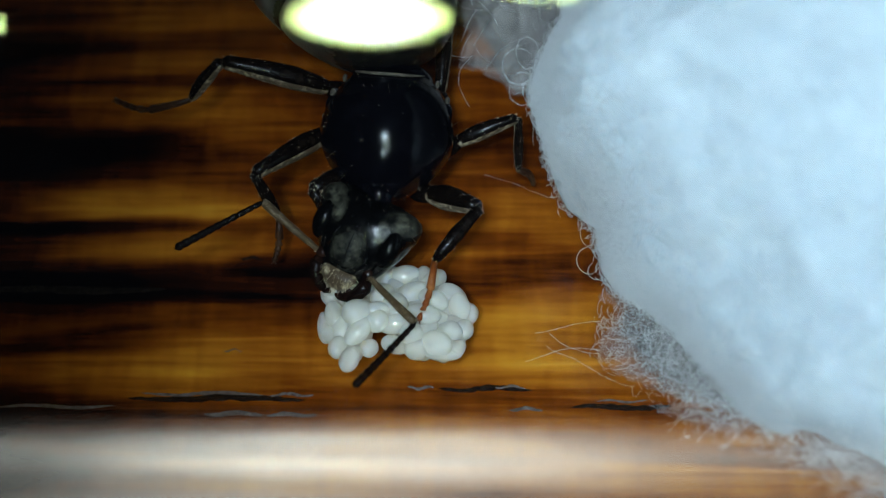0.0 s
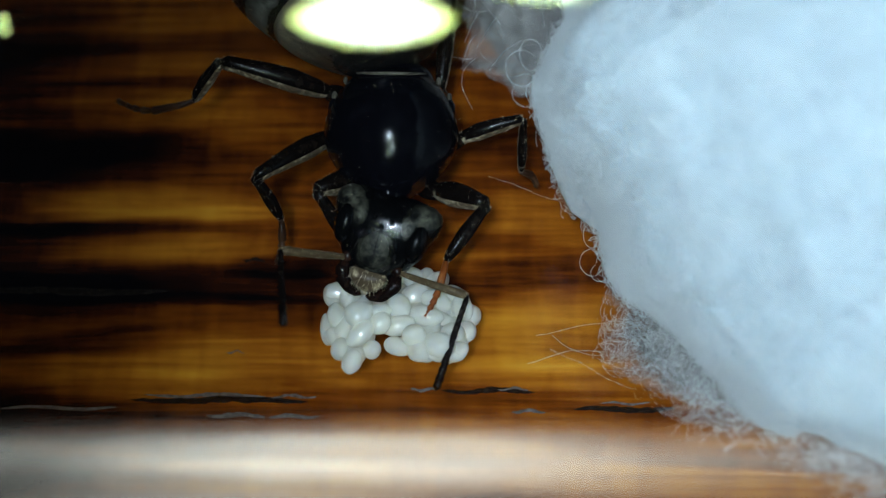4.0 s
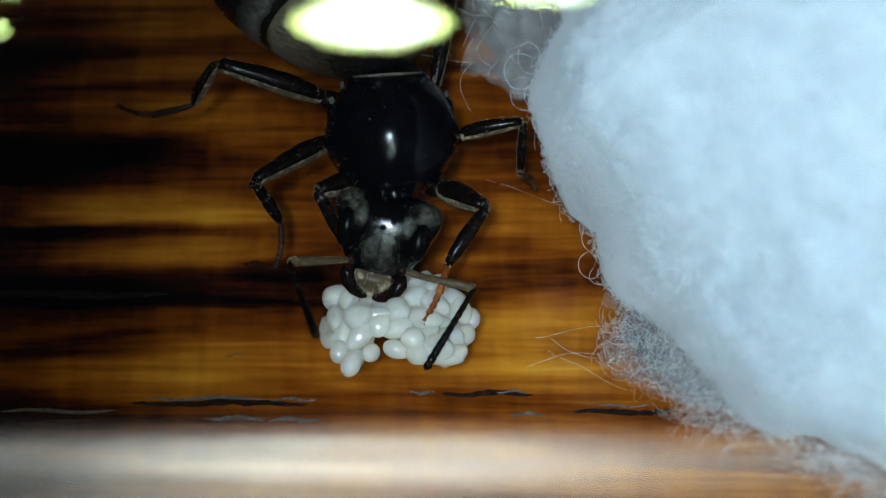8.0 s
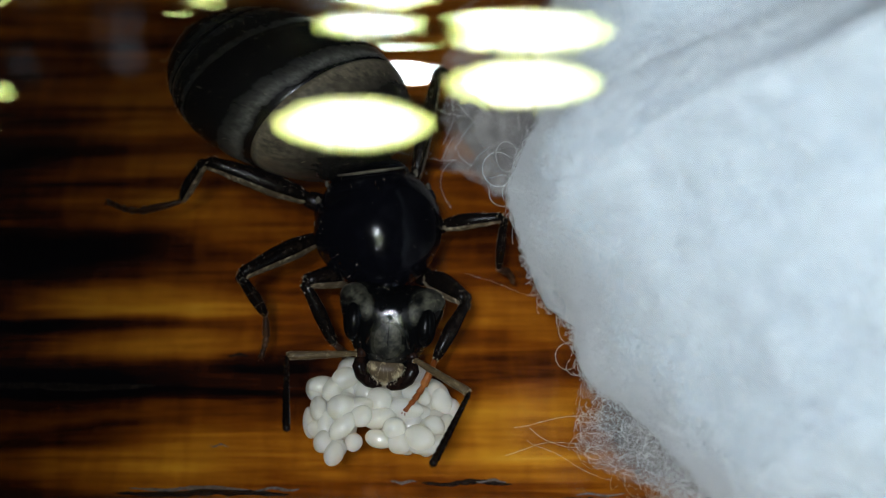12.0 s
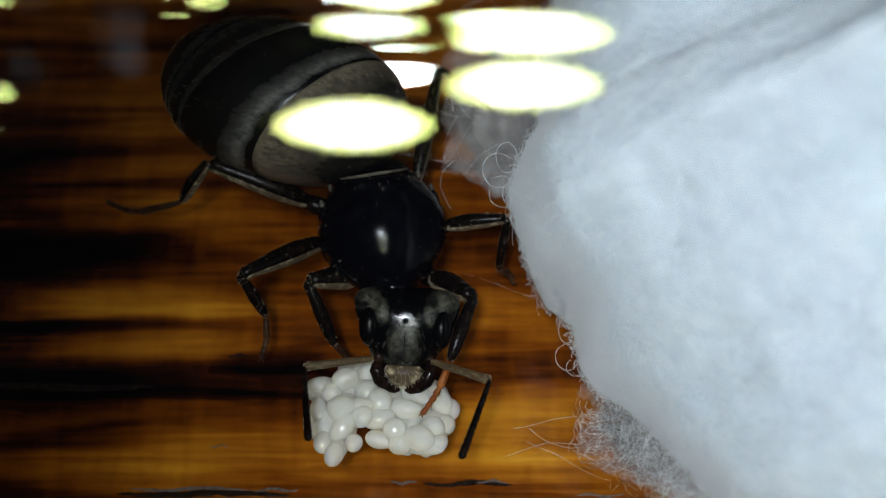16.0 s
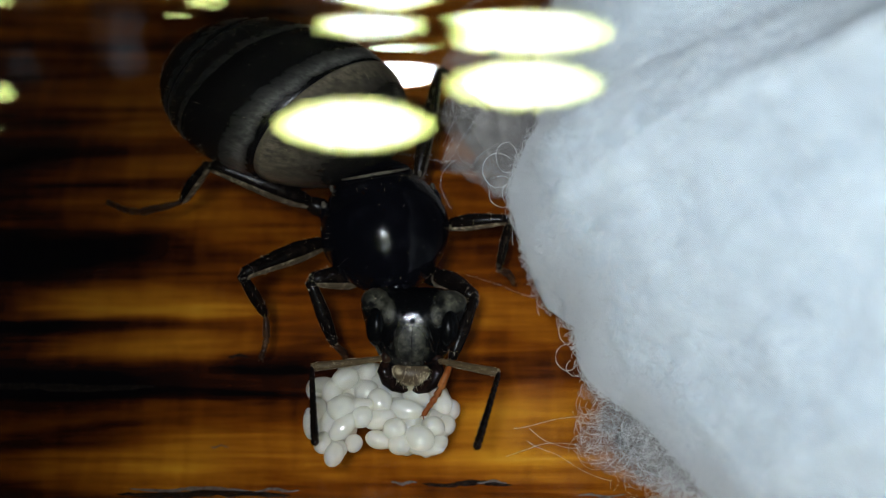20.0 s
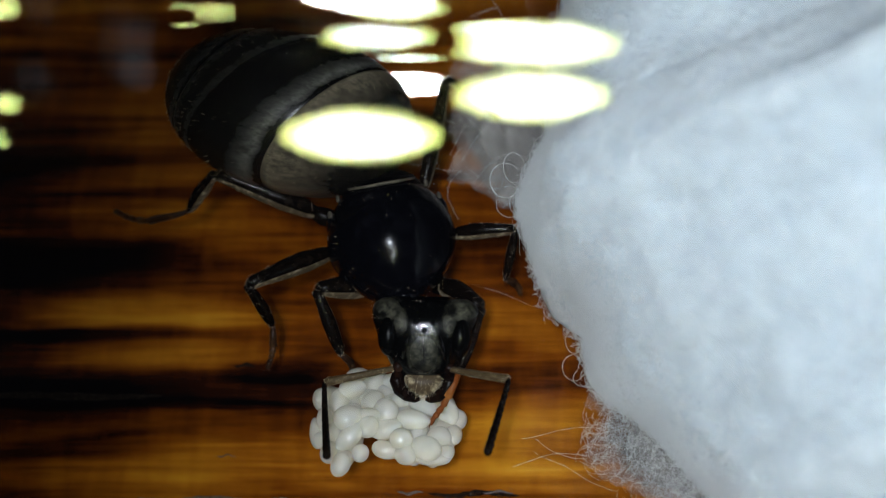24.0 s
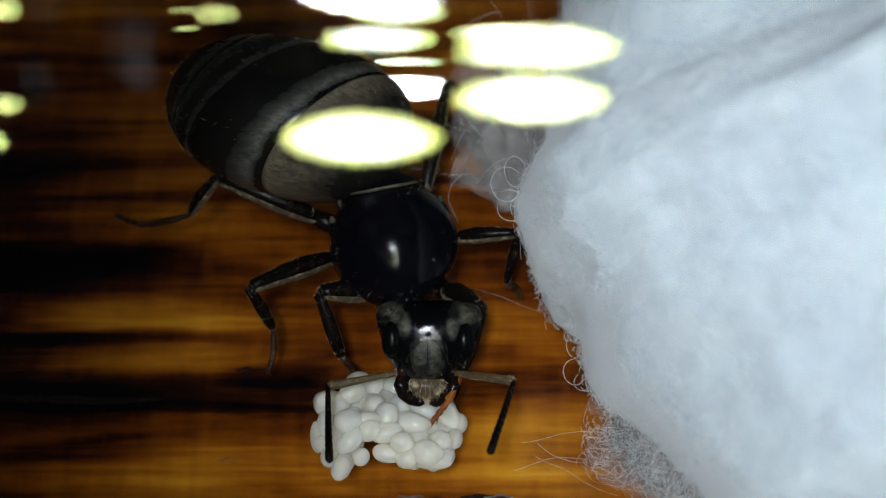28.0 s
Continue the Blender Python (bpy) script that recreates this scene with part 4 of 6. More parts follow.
def build_ant():
    ant = tagged(new("ant"), "large shiny black queen ant leaning over its eggs", "ant")
    ant.location = (-1.4 * MM, 0.3 * MM, 0)
    made = {"ant": ant}
    rng = random.Random(8)

    # thorax: front towards -y
    def thorax_shape(p, q):
        # poles lie on x here; turned so that x runs to the front
        s = p.x                                   # +1 front, -1 rear
        w = 1.0 - 0.30 * max(0, s) ** 2 - 0.06 * max(0, -s)
        top = 1.0 + 0.10 * max(0, p.z) * (1 - s * s)
        return Vector((q.y * w, -q.x, q.z * (w * 0.4 + 0.6) * top))
    v, f = blob(1.70, 1.52, 1.25, 48, 32, thorax_shape)
    thorax = part("thorax", mesh_of("thorax", v, f, BLACK), ant, "domed glossy black thorax")
    made["thorax"] = thorax
    # scutellum behind the dome, with a seam
    def scut(p, q):
        return Vector((q.y, -q.x + 1.15, q.z + 0.30))
    sv, sf = blob(0.55, 0.95, 0.62, 32, 16, scut)
    part("scutellum", mesh_of("scutellum", sv, sf, BLACK), thorax)
    pv, pf = limb([(-0.78, 1.02, 0.90), (-0.4, 0.86, 1.13), (0.0, 0.82, 1.20), (0.4, 0.86, 1.13), (0.78, 1.02, 0.90)], [0.02, 0.035, 0.04, 0.035, 0.02], 8)
    part("seam", mesh_of("seam", pv, pf, BLOOM), thorax)
    for sgn in (-1, 1):
        tv, tf = blob(0.30, 0.14, 0.20, 20, 12, lambda p, q, s=sgn: Vector((q.y + s * 1.30, q.x + 0.45, q.z + 0.25)))
        part("tegula", mesh_of("tegula", tv, tf, BLACK), thorax)
        # lit rim along the pronotum, put in as a pale strip
        tv, tf = limb([(sgn * 1.12, -0.2, 0.55), (sgn * 1.02, -0.75, 0.35), (sgn * 0.72, -1.2, 0.2), (sgn * 0.42, -1.42, 0.25)], [0.05, 0.09, 0.09, 0.04], 10)
        part("pronotum_lit_edge", mesh_of("pronotum_lit_edge", tv, tf, BLOOM), thorax, "edge of the pronotum, its lit rim put in as pale colour")
    for sgn in (-1, 1):
        # wing scars at the sides; the glints on them are put into a pale colour
        for x, y, z, a, b, c in ((1.42, 0.15, 0.30, 0.10, 0.05, 0.06), (1.36, -0.25, 0.25, 0.14, 0.05, 0.07), (1.30, 0.75, 0.35, 0.12, 0.06, 0.05), (1.05, 1.05, 0.55, 0.10, 0.05, 0.05)):
            tv, tf = blob(a, b, c, 14, 8, lambda p, q, s=sgn, x=x, y=y, z=z: Vector((s * (x + q.y), y + q.x, z + q.z)))
            part("wing_scar_glint", mesh_of("wing_scar_glint", tv, tf, BLOOM), thorax)
    hv, hf = hairs_on(v, f, 130, 0.12, 0.0018, rng)
    tagged(part("hairs", mesh_of("hairs", hv, hf, HAIR), thorax), kind="stuff")
    # neck
    nv, nf = limb([(0, -1.25, -0.05), (0, -1.6, -0.05), (0.02, -1.9, 0.0)], [0.5, 0.36, 0.26], 16)
    part("neck", mesh_of("neck", nv, nf, BLACK), thorax)
    # petiole, an upright scale
    nv, nf = blob(0.2, 0.42, 0.55, 20, 12, lambda p, q: Vector((q.y - 0.35, q.x + 1.62, q.z - 0.25)))
    part("petiole", mesh_of("petiole", nv, nf, BLACK), thorax)

    # gaster: x runs to its tip; each plate overlaps the next
    A, B, C = 3.08, 1.96, 1.70

    def plate(x0, x1, lift, name, mat, label=""):
        rings = []
        for i in range(13):
            x = x0 + (x1 - x0) * i / 12
            ring = []
            for j in range(48):
                a = 2 * math.pi * j / 48
                xx = x
                for _ in range(4):
                    e = max(0.0, 1 - abs(xx / A) ** 2.3) ** 0.5
                    xx = x + SKEW * math.cos(a) * B * e * max(0.0, 1 - (x / A) ** 2)
                xx = max(-A * 0.995, min(A * 0.995, xx))
                e = max(0.0, 1 - abs(xx / A) ** 2.3) ** 0.5 * (1 + lift) + (0.012 if i > 1 else 0.0)
                if i == 12:
                    e *= 0.985
                ring.append((xx, B * e * math.cos(a), C * e * math.sin(a)))
            rings.append(ring)
        return rings, mat, label, name
    spans = [(-3.1, -1.30, 0.020, "tergite"), (-1.40, 0.75, 0.008, "tergite"), (0.65, 1.85, -0.004, "tergite"), (1.75, 3.12, -0.016, "tergite")]
    first = None
    for i, (x0, x1, lift, name) in enumerate(spans):
        rings, mat, label, name = plate(x0, x1, lift, name, (FORE, GASTM, TAILM, TAILM)[i])
        v, f = loft(rings)
        me = mesh_of(name, v, f, mat)
        share = me.attributes.new("along", "FLOAT", "POINT")
        share.data.foreach_set("value", [(k // 48) / 12 for k in range(len(v))])
        if i == 0:
            first = part("gaster", me, ant, "large oval black gaster of overlapping plates")
            hv, hf = hairs_on(v, f, 110, 0.10, 0.0022, rng, (0.9, 0, 0))
        else:
            part(name, me, first)
            h2, g2 = hairs_on(v, f, 110, 0.10, 0.0022, rng, (0.9, 0, 0))
            k0 = len(hv)
            hv += h2
            hf += [tuple(q + k0 for q in g) for g in g2]
    tagged(part("hairs", mesh_of("hairs", hv, hf, HAIR), first), kind="stuff")
    made["gaster"] = first

    # head: x across, y to the back of the head, z out of the face
    prof = [(-0.98, 0.30, 0.20), (-0.90, 0.44, 0.32), (-0.72, 0.60, 0.46), (-0.5, 0.72, 0.56), (-0.2, 0.86, 0.64), (0.1, 0.98, 0.68), (0.4, 1.07, 0.68),
            (0.65, 1.10, 0.62), (0.82, 1.04, 0.52), (0.94, 0.86, 0.38), (1.0, 0.5, 0.2)]
    rings = []
    for y, w, d in prof:
        ring = []
        for j in range(40):
            a = 2 * math.pi * j / 40
            cx, cz = math.cos(a), math.sin(a)
            e = 0.80
            x = 1.1 * w * math.copysign(abs(cx) ** e, cx)
            z = d * math.copysign(abs(cz) ** e, cz)
            back = -0.10 * (1 - (x / (1.1 * w)) ** 2) if y > 0.8 else 0.0
            ring.append((x, y + back, z * (1.0 - 0.10 * (x / (1.1 * w)) ** 2)))
        rings.append(ring)
    v, f = loft(rings)
    f = [tuple(reversed(q)) for q in f]
    head = part("head", mesh_of("head", v, f, HEADM), ant, "broad black head with a grey bloom of fine hair")
    made["head"] = head
    hv, hf = hairs_on(v, f, 300, 0.06, 0.0014, rng, (0, -0.6, 0), keep=lambda p: p.z > -0.1)
    tagged(part("hairs", mesh_of("hairs", hv, hf, HAIR), head), kind="stuff")
    for s in (-1, 1):
        ev, ef = blob(0.46, 0.25, 0.29, 28, 18, lambda p, q, s=s: Vector((s * (0.80 + q.y), 0.10 + q.x, 0.38 + q.z)))
        part("compound_eye", mesh_of("compound_eye", ev, ef, EYE), head, "black oval compound eye")
        fv, ff = limb([(s * 0.46, -0.38, 0.56), (s * 0.42, -0.1, 0.66), (s * 0.34, 0.15, 0.70)], [0.05, 0.045, 0.02], 8)
        part("frontal_ridge", mesh_of("frontal_ridge", fv, ff, HEADM), head)
        # mandible: a curved blade with teeth
        pts = [(s * 0.56, -0.72, 0.20), (s * 0.60, -0.92, 0.22), (s * 0.52, -1.12, 0.22), (s * 0.36, -1.26, 0.20), (s * 0.16, -1.33, 0.18), (s * 0.05, -1.33, 0.16)]
        mv, mf = limb(pts, [0.14, 0.17, 0.16, 0.13, 0.09, 0.03], 12)
        mand = part("mandible", mesh_of("mandible", mv, mf, MANDM), head, "curved dark brown toothed mandible")
        for k in range(5):
            u = k / 4
            bx, by = s * (0.12 + 0.30 * u), -1.24 + 0.12 * u
            tv, tf = limb([(bx, by, 0.2), (bx - s * 0.02, by + 0.06, 0.22), (bx - s * 0.03, by + 0.11, 0.23)], [0.05, 0.035, 0.006], 6)
            part("tooth", mesh_of("tooth", tv, tf, MANDM), mand)
        sv, sf = blob(0.13, 0.13, 0.08, 16, 10, lambda p, q, s=s: Vector((s * 0.57 + q.y, -0.60 + q.x, 0.36 + q.z)))
        part("antenna_socket", mesh_of("antenna_socket", sv, sf, MANDM), head)
    cv, cf = blob(0.26, 0.42, 0.14, 28, 14, lambda p, q: Vector((q.y, q.x - 0.86 - 0.12 * (1 - (q.y / 0.42) ** 2), 0.34 + q.z - 0.25 * max(0, -q.x))))
    clyp = part("clypeus", mesh_of("clypeus", cv, cf, PALE), head, "pale golden shield over the mouth")
    hv, hf = hairs_on(cv, cf, 260, 0.13, 0.003, rng, (0, -0.8, 0.1), keep=lambda p: p.z > 0.25)
    tagged(part("hairs", mesh_of("hairs", hv, hf, HAIR), clyp), kind="stuff")
    for x, y in ((-0.20, 0.42), (0.20, 0.42), (0.0, 0.26)):
        ov, of = blob(0.07, 0.07, 0.06, 14, 10, lambda p, q, x=x, y=y: Vector((x + q.x, y + q.y, 0.69 + q.z)))
        part("ocellus", mesh_of("ocellus", ov, of, EYE), head)
    sv, sf = limb([(0, 0.2, 0.70), (0, -0.15, 0.665), (0, -0.45, 0.585)], [0.004, 0.009, 0.004], 6)
    part("frontal_line", mesh_of("frontal_line", sv, sf, BLACK), head)

    # antennae
    sc, fl = 1.66, 2.15
    sv, sf = bone_skin(sc, [(0, 0.03), (0.03, 0.075), (0.08, 0.06), (0.3, 0.075), (0.6, 0.085), (0.9, 0.10), (0.97, 0.09), (1.0, 0.04)], 0.10)
    scape_me = mesh_of("antenna", sv, sf, ANTM)
    prof = [(0, 0.03)]
    for k in range(11):
        a, b = 0.02 + 0.089 * k, 0.02 + 0.089 * (k + 1)
        r = 0.060 + 0.0035 * k
        if k == 10:
            prof += [(a + 0.004, r * 0.85), (a + 0.03, r), (a + 0.06, r * 0.85), (1.0, 0.012)]
        else:
            prof += [(a + 0.004, r * 0.80), (a + 0.03, r), (b - 0.015, r * 1.02), (b - 0.003, r * 0.80)]
    gv, gf = bone_skin(fl, prof, 0.06, 12)
    flag_me = mesh_of("flagellum", gv, gf, LEGM)
    hv, hf = hairs_on(sv, sf, 360, 0.045, 0.0016, rng, (0.8, 0, 0))
    scape_hair = mesh_of("hairs", [(x, y, z) for x, y, z in hv], hf, HAIR)
    for s in "lr":
        a = part("antenna", scape_me, ant, "elbowed brown antenna with a beaded tip")
        made["scape_" + s] = a
        made["flagellum_" + s] = part("flagellum", flag_me, a)
        tagged(part("hairs", scape_hair, a), kind="stuff")

    # legs
    for key, (l1, l2, l3) in LEGS.items():
        fat = 0.9 if key in ("rm", "rh") else {"f": 1.3, "m": 1.15, "h": 1.25}[key[1]]
        v, f = bone_skin(l1, [(0, 0.06), (0.03, 0.14), (0.12, 0.19), (0.35, 0.245), (0.6, 0.22), (0.85, 0.165), (0.96, 0.15), (1.0, 0.06)], 0.06, 14, 0.9, fat)
        s = 1 if key[0] == "l" else -1
        fem = part("leg", pale_side(mesh_of("leg", v, f, [LEGM, LEGP]), s), ant, "dark brown jointed leg, paler below")
        made["femur_" + key] = fem
        hv, hf = hairs_on(v, f, 300, 0.06, 0.0014, rng, (0.9, 0, 0))
        tagged(part("hairs", mesh_of("hairs", hv, hf, HAIR), fem), kind="stuff")
        cv, cf = blob(0.42, 0.24, 0.24, 16, 10, lambda p, q: Vector((q.x - 0.22, q.y, q.z - 0.02)))
        part("coxa", mesh_of("coxa", cv, cf, LEGM), fem)
        v, f = bone_skin(l2, [(0, 0.06), (0.03, 0.125), (0.15, 0.12), (0.5, 0.155), (0.8, 0.13), (0.95, 0.09), (1.0, 0.04)], 0.05, 14, 0.9, fat * 0.95)
        tib = part("tibia", pale_side(mesh_of("tibia", v, f, [LEGM, LEGP]), s), fem)
        made["tibia_" + key] = tib
        hv, hf = hairs_on(v, f, 220, 0.055, 0.0013, rng, (0.9, 0, 0))
        tagged(part("hairs", mesh_of("hairs", hv, hf, HAIR), tib), kind="stuff")
        prof = [(0, 0.03)]
        cuts = [0.0, 0.48, 0.63, 0.75, 0.85, 1.0]
        for a, b in zip(cuts, cuts[1:]):
            r = 0.098 - 0.025 * a
            prof += [(a + 0.008, r * 0.62), (a + (b - a) * 0.3, r * 0.80), (b - 0.015, r), (b - 0.004, r * 0.6)]
        prof.append((1.0, 0.01))
        v, f = bone_skin(l3, prof, 0.05, 10, 1.0, 1.0, 0.32 if key == "lh" else 0.08)
        for sgn in (-1, 1):
            kv, kf = limb([(l3 * 0.985, 0, 0), (l3 + 0.05, sgn * 0.04, 0.01), (l3 + 0.08, sgn * 0.06, -0.03)], [0.018, 0.014, 0.004], 6)
            cv0, cf0 = kv, kf
            k0 = len(v)
            v = v + cv0
            f = f + [tuple(q + k0 for q in g) for g in cf0]
        made["tarsus_" + key] = part("tarsus", mesh_of("tarsus", v, f, FOOTM if key == "rf" else TARSM), fem, "reddish brown jointed foot with two claws")
    return made


SKEW = 0.80
LEGS = {"lf": (1.425, 1.676, 0.728), "lm": (2.397, 1.438, 1.023), "lh": (2.641, 1.511, 2.173), "rf": (1.500, 1.571, 1.373), "rm": (1.583, 1.464, 0.665), "rh": (3.062, 1.037, 1.232)}

build_table()
build_tube()
build_lamp()
build_glare_bar()
build_fill_torch()
build_cotton()
build_eggs()
ANT = build_ant()
ant_thorax, ant_gaster, ant_head = ANT["thorax"], ANT["gaster"], ANT["head"]
ant_scape_l, ant_scape_r, ant_flagellum_l, ant_flagellum_r = (ANT[k] for k in ("scape_l", "scape_r", "flagellum_l", "flagellum_r"))
ant_femur_lf, ant_tibia_lf, ant_tarsus_lf = ANT["femur_lf"], ANT["tibia_lf"], ANT["tarsus_lf"]
ant_femur_lm, ant_tibia_lm, ant_tarsus_lm = ANT["femur_lm"], ANT["tibia_lm"], ANT["tarsus_lm"]
ant_femur_lh, ant_tibia_lh, ant_tarsus_lh = ANT["femur_lh"], ANT["tibia_lh"], ANT["tarsus_lh"]
ant_femur_rf, ant_tibia_rf, ant_tarsus_rf = ANT["femur_rf"], ANT["tibia_rf"], ANT["tarsus_rf"]
ant_femur_rm, ant_tibia_rm, ant_tarsus_rm = ANT["femur_rm"], ANT["tibia_rm"], ANT["tarsus_rm"]
ant_femur_rh, ant_tibia_rh, ant_tarsus_rh = ANT["femur_rh"], ANT["tibia_rh"], ANT["tarsus_rh"]


def motions():
    walk(ant_thorax, [
        (0, mm(-0.277, 0.215, 2.200, 0.0, -0.0, -5.0)), (1, mm(-0.275, 0.157, 2.200, 0.0, -0.0, -4.0)),
        (1.5, mm(-0.295, 0.137, 2.200, 0.0, -0.0, -3.5)), (2, mm(-0.307, 0.176, 2.200, 0.0, -0.0, -3.0)),
        (3, mm(-0.282, 0.196, 2.200, 0.0, -0.0, -2.0)), (3.5, mm(-0.257, 0.241, 2.200, 0.0, -0.0, -1.4)),
        (5.5, mm(-0.240, 0.291, 2.200, 0.0, -0.0, 1.0)), (6, mm(-0.229, 0.270, 2.200, 0.0, -0.0, 1.6)),
        (7, mm(-0.226, 0.295, 2.200, 0.0, -0.0, 2.8)), (8, mm(-0.219, 0.331, 2.200, 0.0, -0.0, 4.0)),
        (8.5, mm(-0.147, 0.363, 2.200, 0.0, -0.0, 5.0)), (9, mm(-0.156, 0.345, 2.200, 0.0, -0.0, 6.0)),
        (9.5, mm(-0.153, 0.403, 2.200, 0.0, -0.0, 7.0)), (10, mm(-0.153, 0.350, 2.200, 0.0, -0.0, 7.3)),
        (10.5, mm(-0.128, 0.360, 2.200, 0.0, -0.0, 7.7)), (11, mm(-0.125, 0.365, 2.200, 0.0, -0.0, 8.0)),
        (12.5, mm(-0.113, 0.353, 2.200, 0.0, -0.0, 8.8)), (14.5, mm(-0.063, 0.342, 2.200, 0.0, -0.0, 9.7)),
        (15.5, mm(-0.036, 0.325, 2.200, 0.0, -0.0, 10.2)), (17, mm(-0.006, 0.319, 2.200, 0.0, -0.0, 11.0)),
        (19, mm(0.019, 0.322, 2.200, 0.0, -0.0, 11.4)), (21.5, mm(0.042, 0.327, 2.200, 0.0, -0.0, 11.8)),
        (23.5, mm(0.020, 0.335, 2.200, 0.0, -0.0, 12.2)), (25, mm(0.033, 0.316, 2.200, 0.0, -0.0, 12.5)),
        (26, mm(0.043, 0.327, 2.200, 0.0, -0.0, 12.6)), (28, mm(0.057, 0.319, 2.200, 0.0, -0.0, 13.0))])
    walk(ant_gaster, [
        (0, mm(-1.377, 4.053, 3.100, 0.0, -0.0, 136.0)), (1.5, mm(-1.534, 3.929, 3.100, 0.0, -0.0, 138.5)),
        (3, mm(-1.656, 3.935, 3.100, 0.0, -0.0, 141.0)), (5.5, mm(-1.808, 3.953, 3.100, 0.0, -0.0, 144.0)),
        (8, mm(-1.976, 3.906, 3.100, 0.0, -0.0, 147.0)), (9, mm(-2.104, 3.807, 3.100, 0.0, -0.0, 151.0)),
        (9.5, mm(-2.193, 3.805, 3.100, 0.0, -0.0, 153.0)), (10.5, mm(-2.250, 3.702, 3.100, 0.0, -0.0, 155.0)),
        (12.5, mm(-2.341, 3.614, 3.100, 0.0, -0.0, 157.5)), (14.5, mm(-2.376, 3.535, 3.100, 0.0, -0.0, 159.5)),
        (17, mm(-2.423, 3.423, 3.100, 0.0, -0.0, 162.0)), (20, mm(-2.417, 3.402, 3.100, 0.0, -0.0, 162.5)),
        (21.5, mm(-2.419, 3.397, 3.100, 0.0, -0.0, 162.8)), (23.5, mm(-2.461, 3.388, 3.100, 0.0, -0.0, 163.2)),
        (26, mm(-2.461, 3.361, 3.100, 0.0, -0.0, 163.6)), (28, mm(-2.467, 3.336, 3.100, 0.0, -0.0, 164.0))])
    walk(ant_head, [
        (0, mm(-0.817, -2.271, 1.900, 27.0, 1.5, -27.5)), (0.5, mm(-0.836, -2.291, 1.900, 27.1, 1.6, -26.6)),
        (1, mm(-0.789, -2.379, 1.900, 27.3, 1.7, -25.8)), (1.5, mm(-0.789, -2.382, 1.900, 27.5, 1.9, -24.9)),
        (2, mm(-0.736, -2.338, 1.900, 27.6, 2.0, -24.0)), (2.5, mm(-0.666, -2.299, 1.900, 28.1, 3.2, -21.1)),
        (3, mm(-0.548, -2.294, 1.900, 28.5, 4.5, -18.1)), (3.5, mm(-0.402, -2.209, 1.900, 28.6, 4.5, -17.5)),
        (5.5, mm(-0.398, -2.173, 1.900, 28.9, 4.6, -15.2)), (6, mm(-0.389, -2.163, 1.900, 29.0, 4.6, -14.6)),
        (6.5, mm(-0.390, -2.153, 1.900, 29.1, 4.7, -14.0)), (7, mm(-0.386, -2.137, 1.900, 29.1, 4.7, -13.5)),
        (7.5, mm(-0.387, -2.112, 1.900, 29.2, 4.7, -12.9)), (8, mm(-0.344, -2.128, 1.900, 29.3, 4.7, -12.3)),
        (8.5, mm(-0.063, -2.104, 1.900, 29.4, 4.3, -10.6)), (9, mm(0.033, -2.090, 1.900, 29.6, 3.9, -8.9)),
        (9.5, mm(0.063, -2.087, 1.900, 29.7, 3.6, -7.2)), (10, mm(0.105, -2.070, 1.900, 29.8, 3.7, -6.4)),
        (10.5, mm(0.147, -2.089, 1.900, 29.8, 3.3, -5.8)), (11, mm(0.172, -2.083, 1.900, 29.9, 3.0, -5.2)),
        (11.5, mm(0.174, -2.084, 1.900, 29.9, 2.9, -4.9)), (12, mm(0.195, -2.070, 1.900, 29.9, 2.7, -4.7)),
        (12.5, mm(0.215, -2.096, 1.900, 29.9, 2.6, -4.4)), (14.5, mm(0.392, -2.123, 1.900, 29.9, 2.0, -3.4)),
        (15, mm(0.474, -2.116, 1.900, 29.9, 1.8, -3.2)), (15.5, mm(0.529, -2.139, 1.900, 30.0, 1.7, -2.9)),
        (16, mm(0.551, -2.139, 1.900, 30.0, 1.5, -2.7)), (17, mm(0.574, -2.157, 1.900, 30.0, 1.2, -2.2)),
        (18, mm(0.613, -2.157, 1.900, 30.0, 1.2, -2.0)), (19, mm(0.670, -2.114, 1.900, 30.0, 1.1, -1.9)),
        (20, mm(0.708, -2.135, 1.900, 30.0, 1.0, -1.8)), (21, mm(0.752, -2.133, 1.900, 30.0, 1.0, -1.7)),
        (21.5, mm(0.770, -2.130, 1.900, 30.0, 0.9, -1.6)), (23.5, mm(0.817, -2.115, 1.900, 30.0, 0.8, -1.4)),
        (24.5, mm(0.828, -2.122, 1.900, 30.0, 0.7, -1.3)), (25.5, mm(0.842, -2.130, 1.900, 30.0, 0.7, -1.2)),
        (26.5, mm(0.874, -2.117, 1.900, 30.0, 0.6, -1.0)), (28, mm(0.891, -2.119, 1.900, 30.0, 0.5, -0.9))])
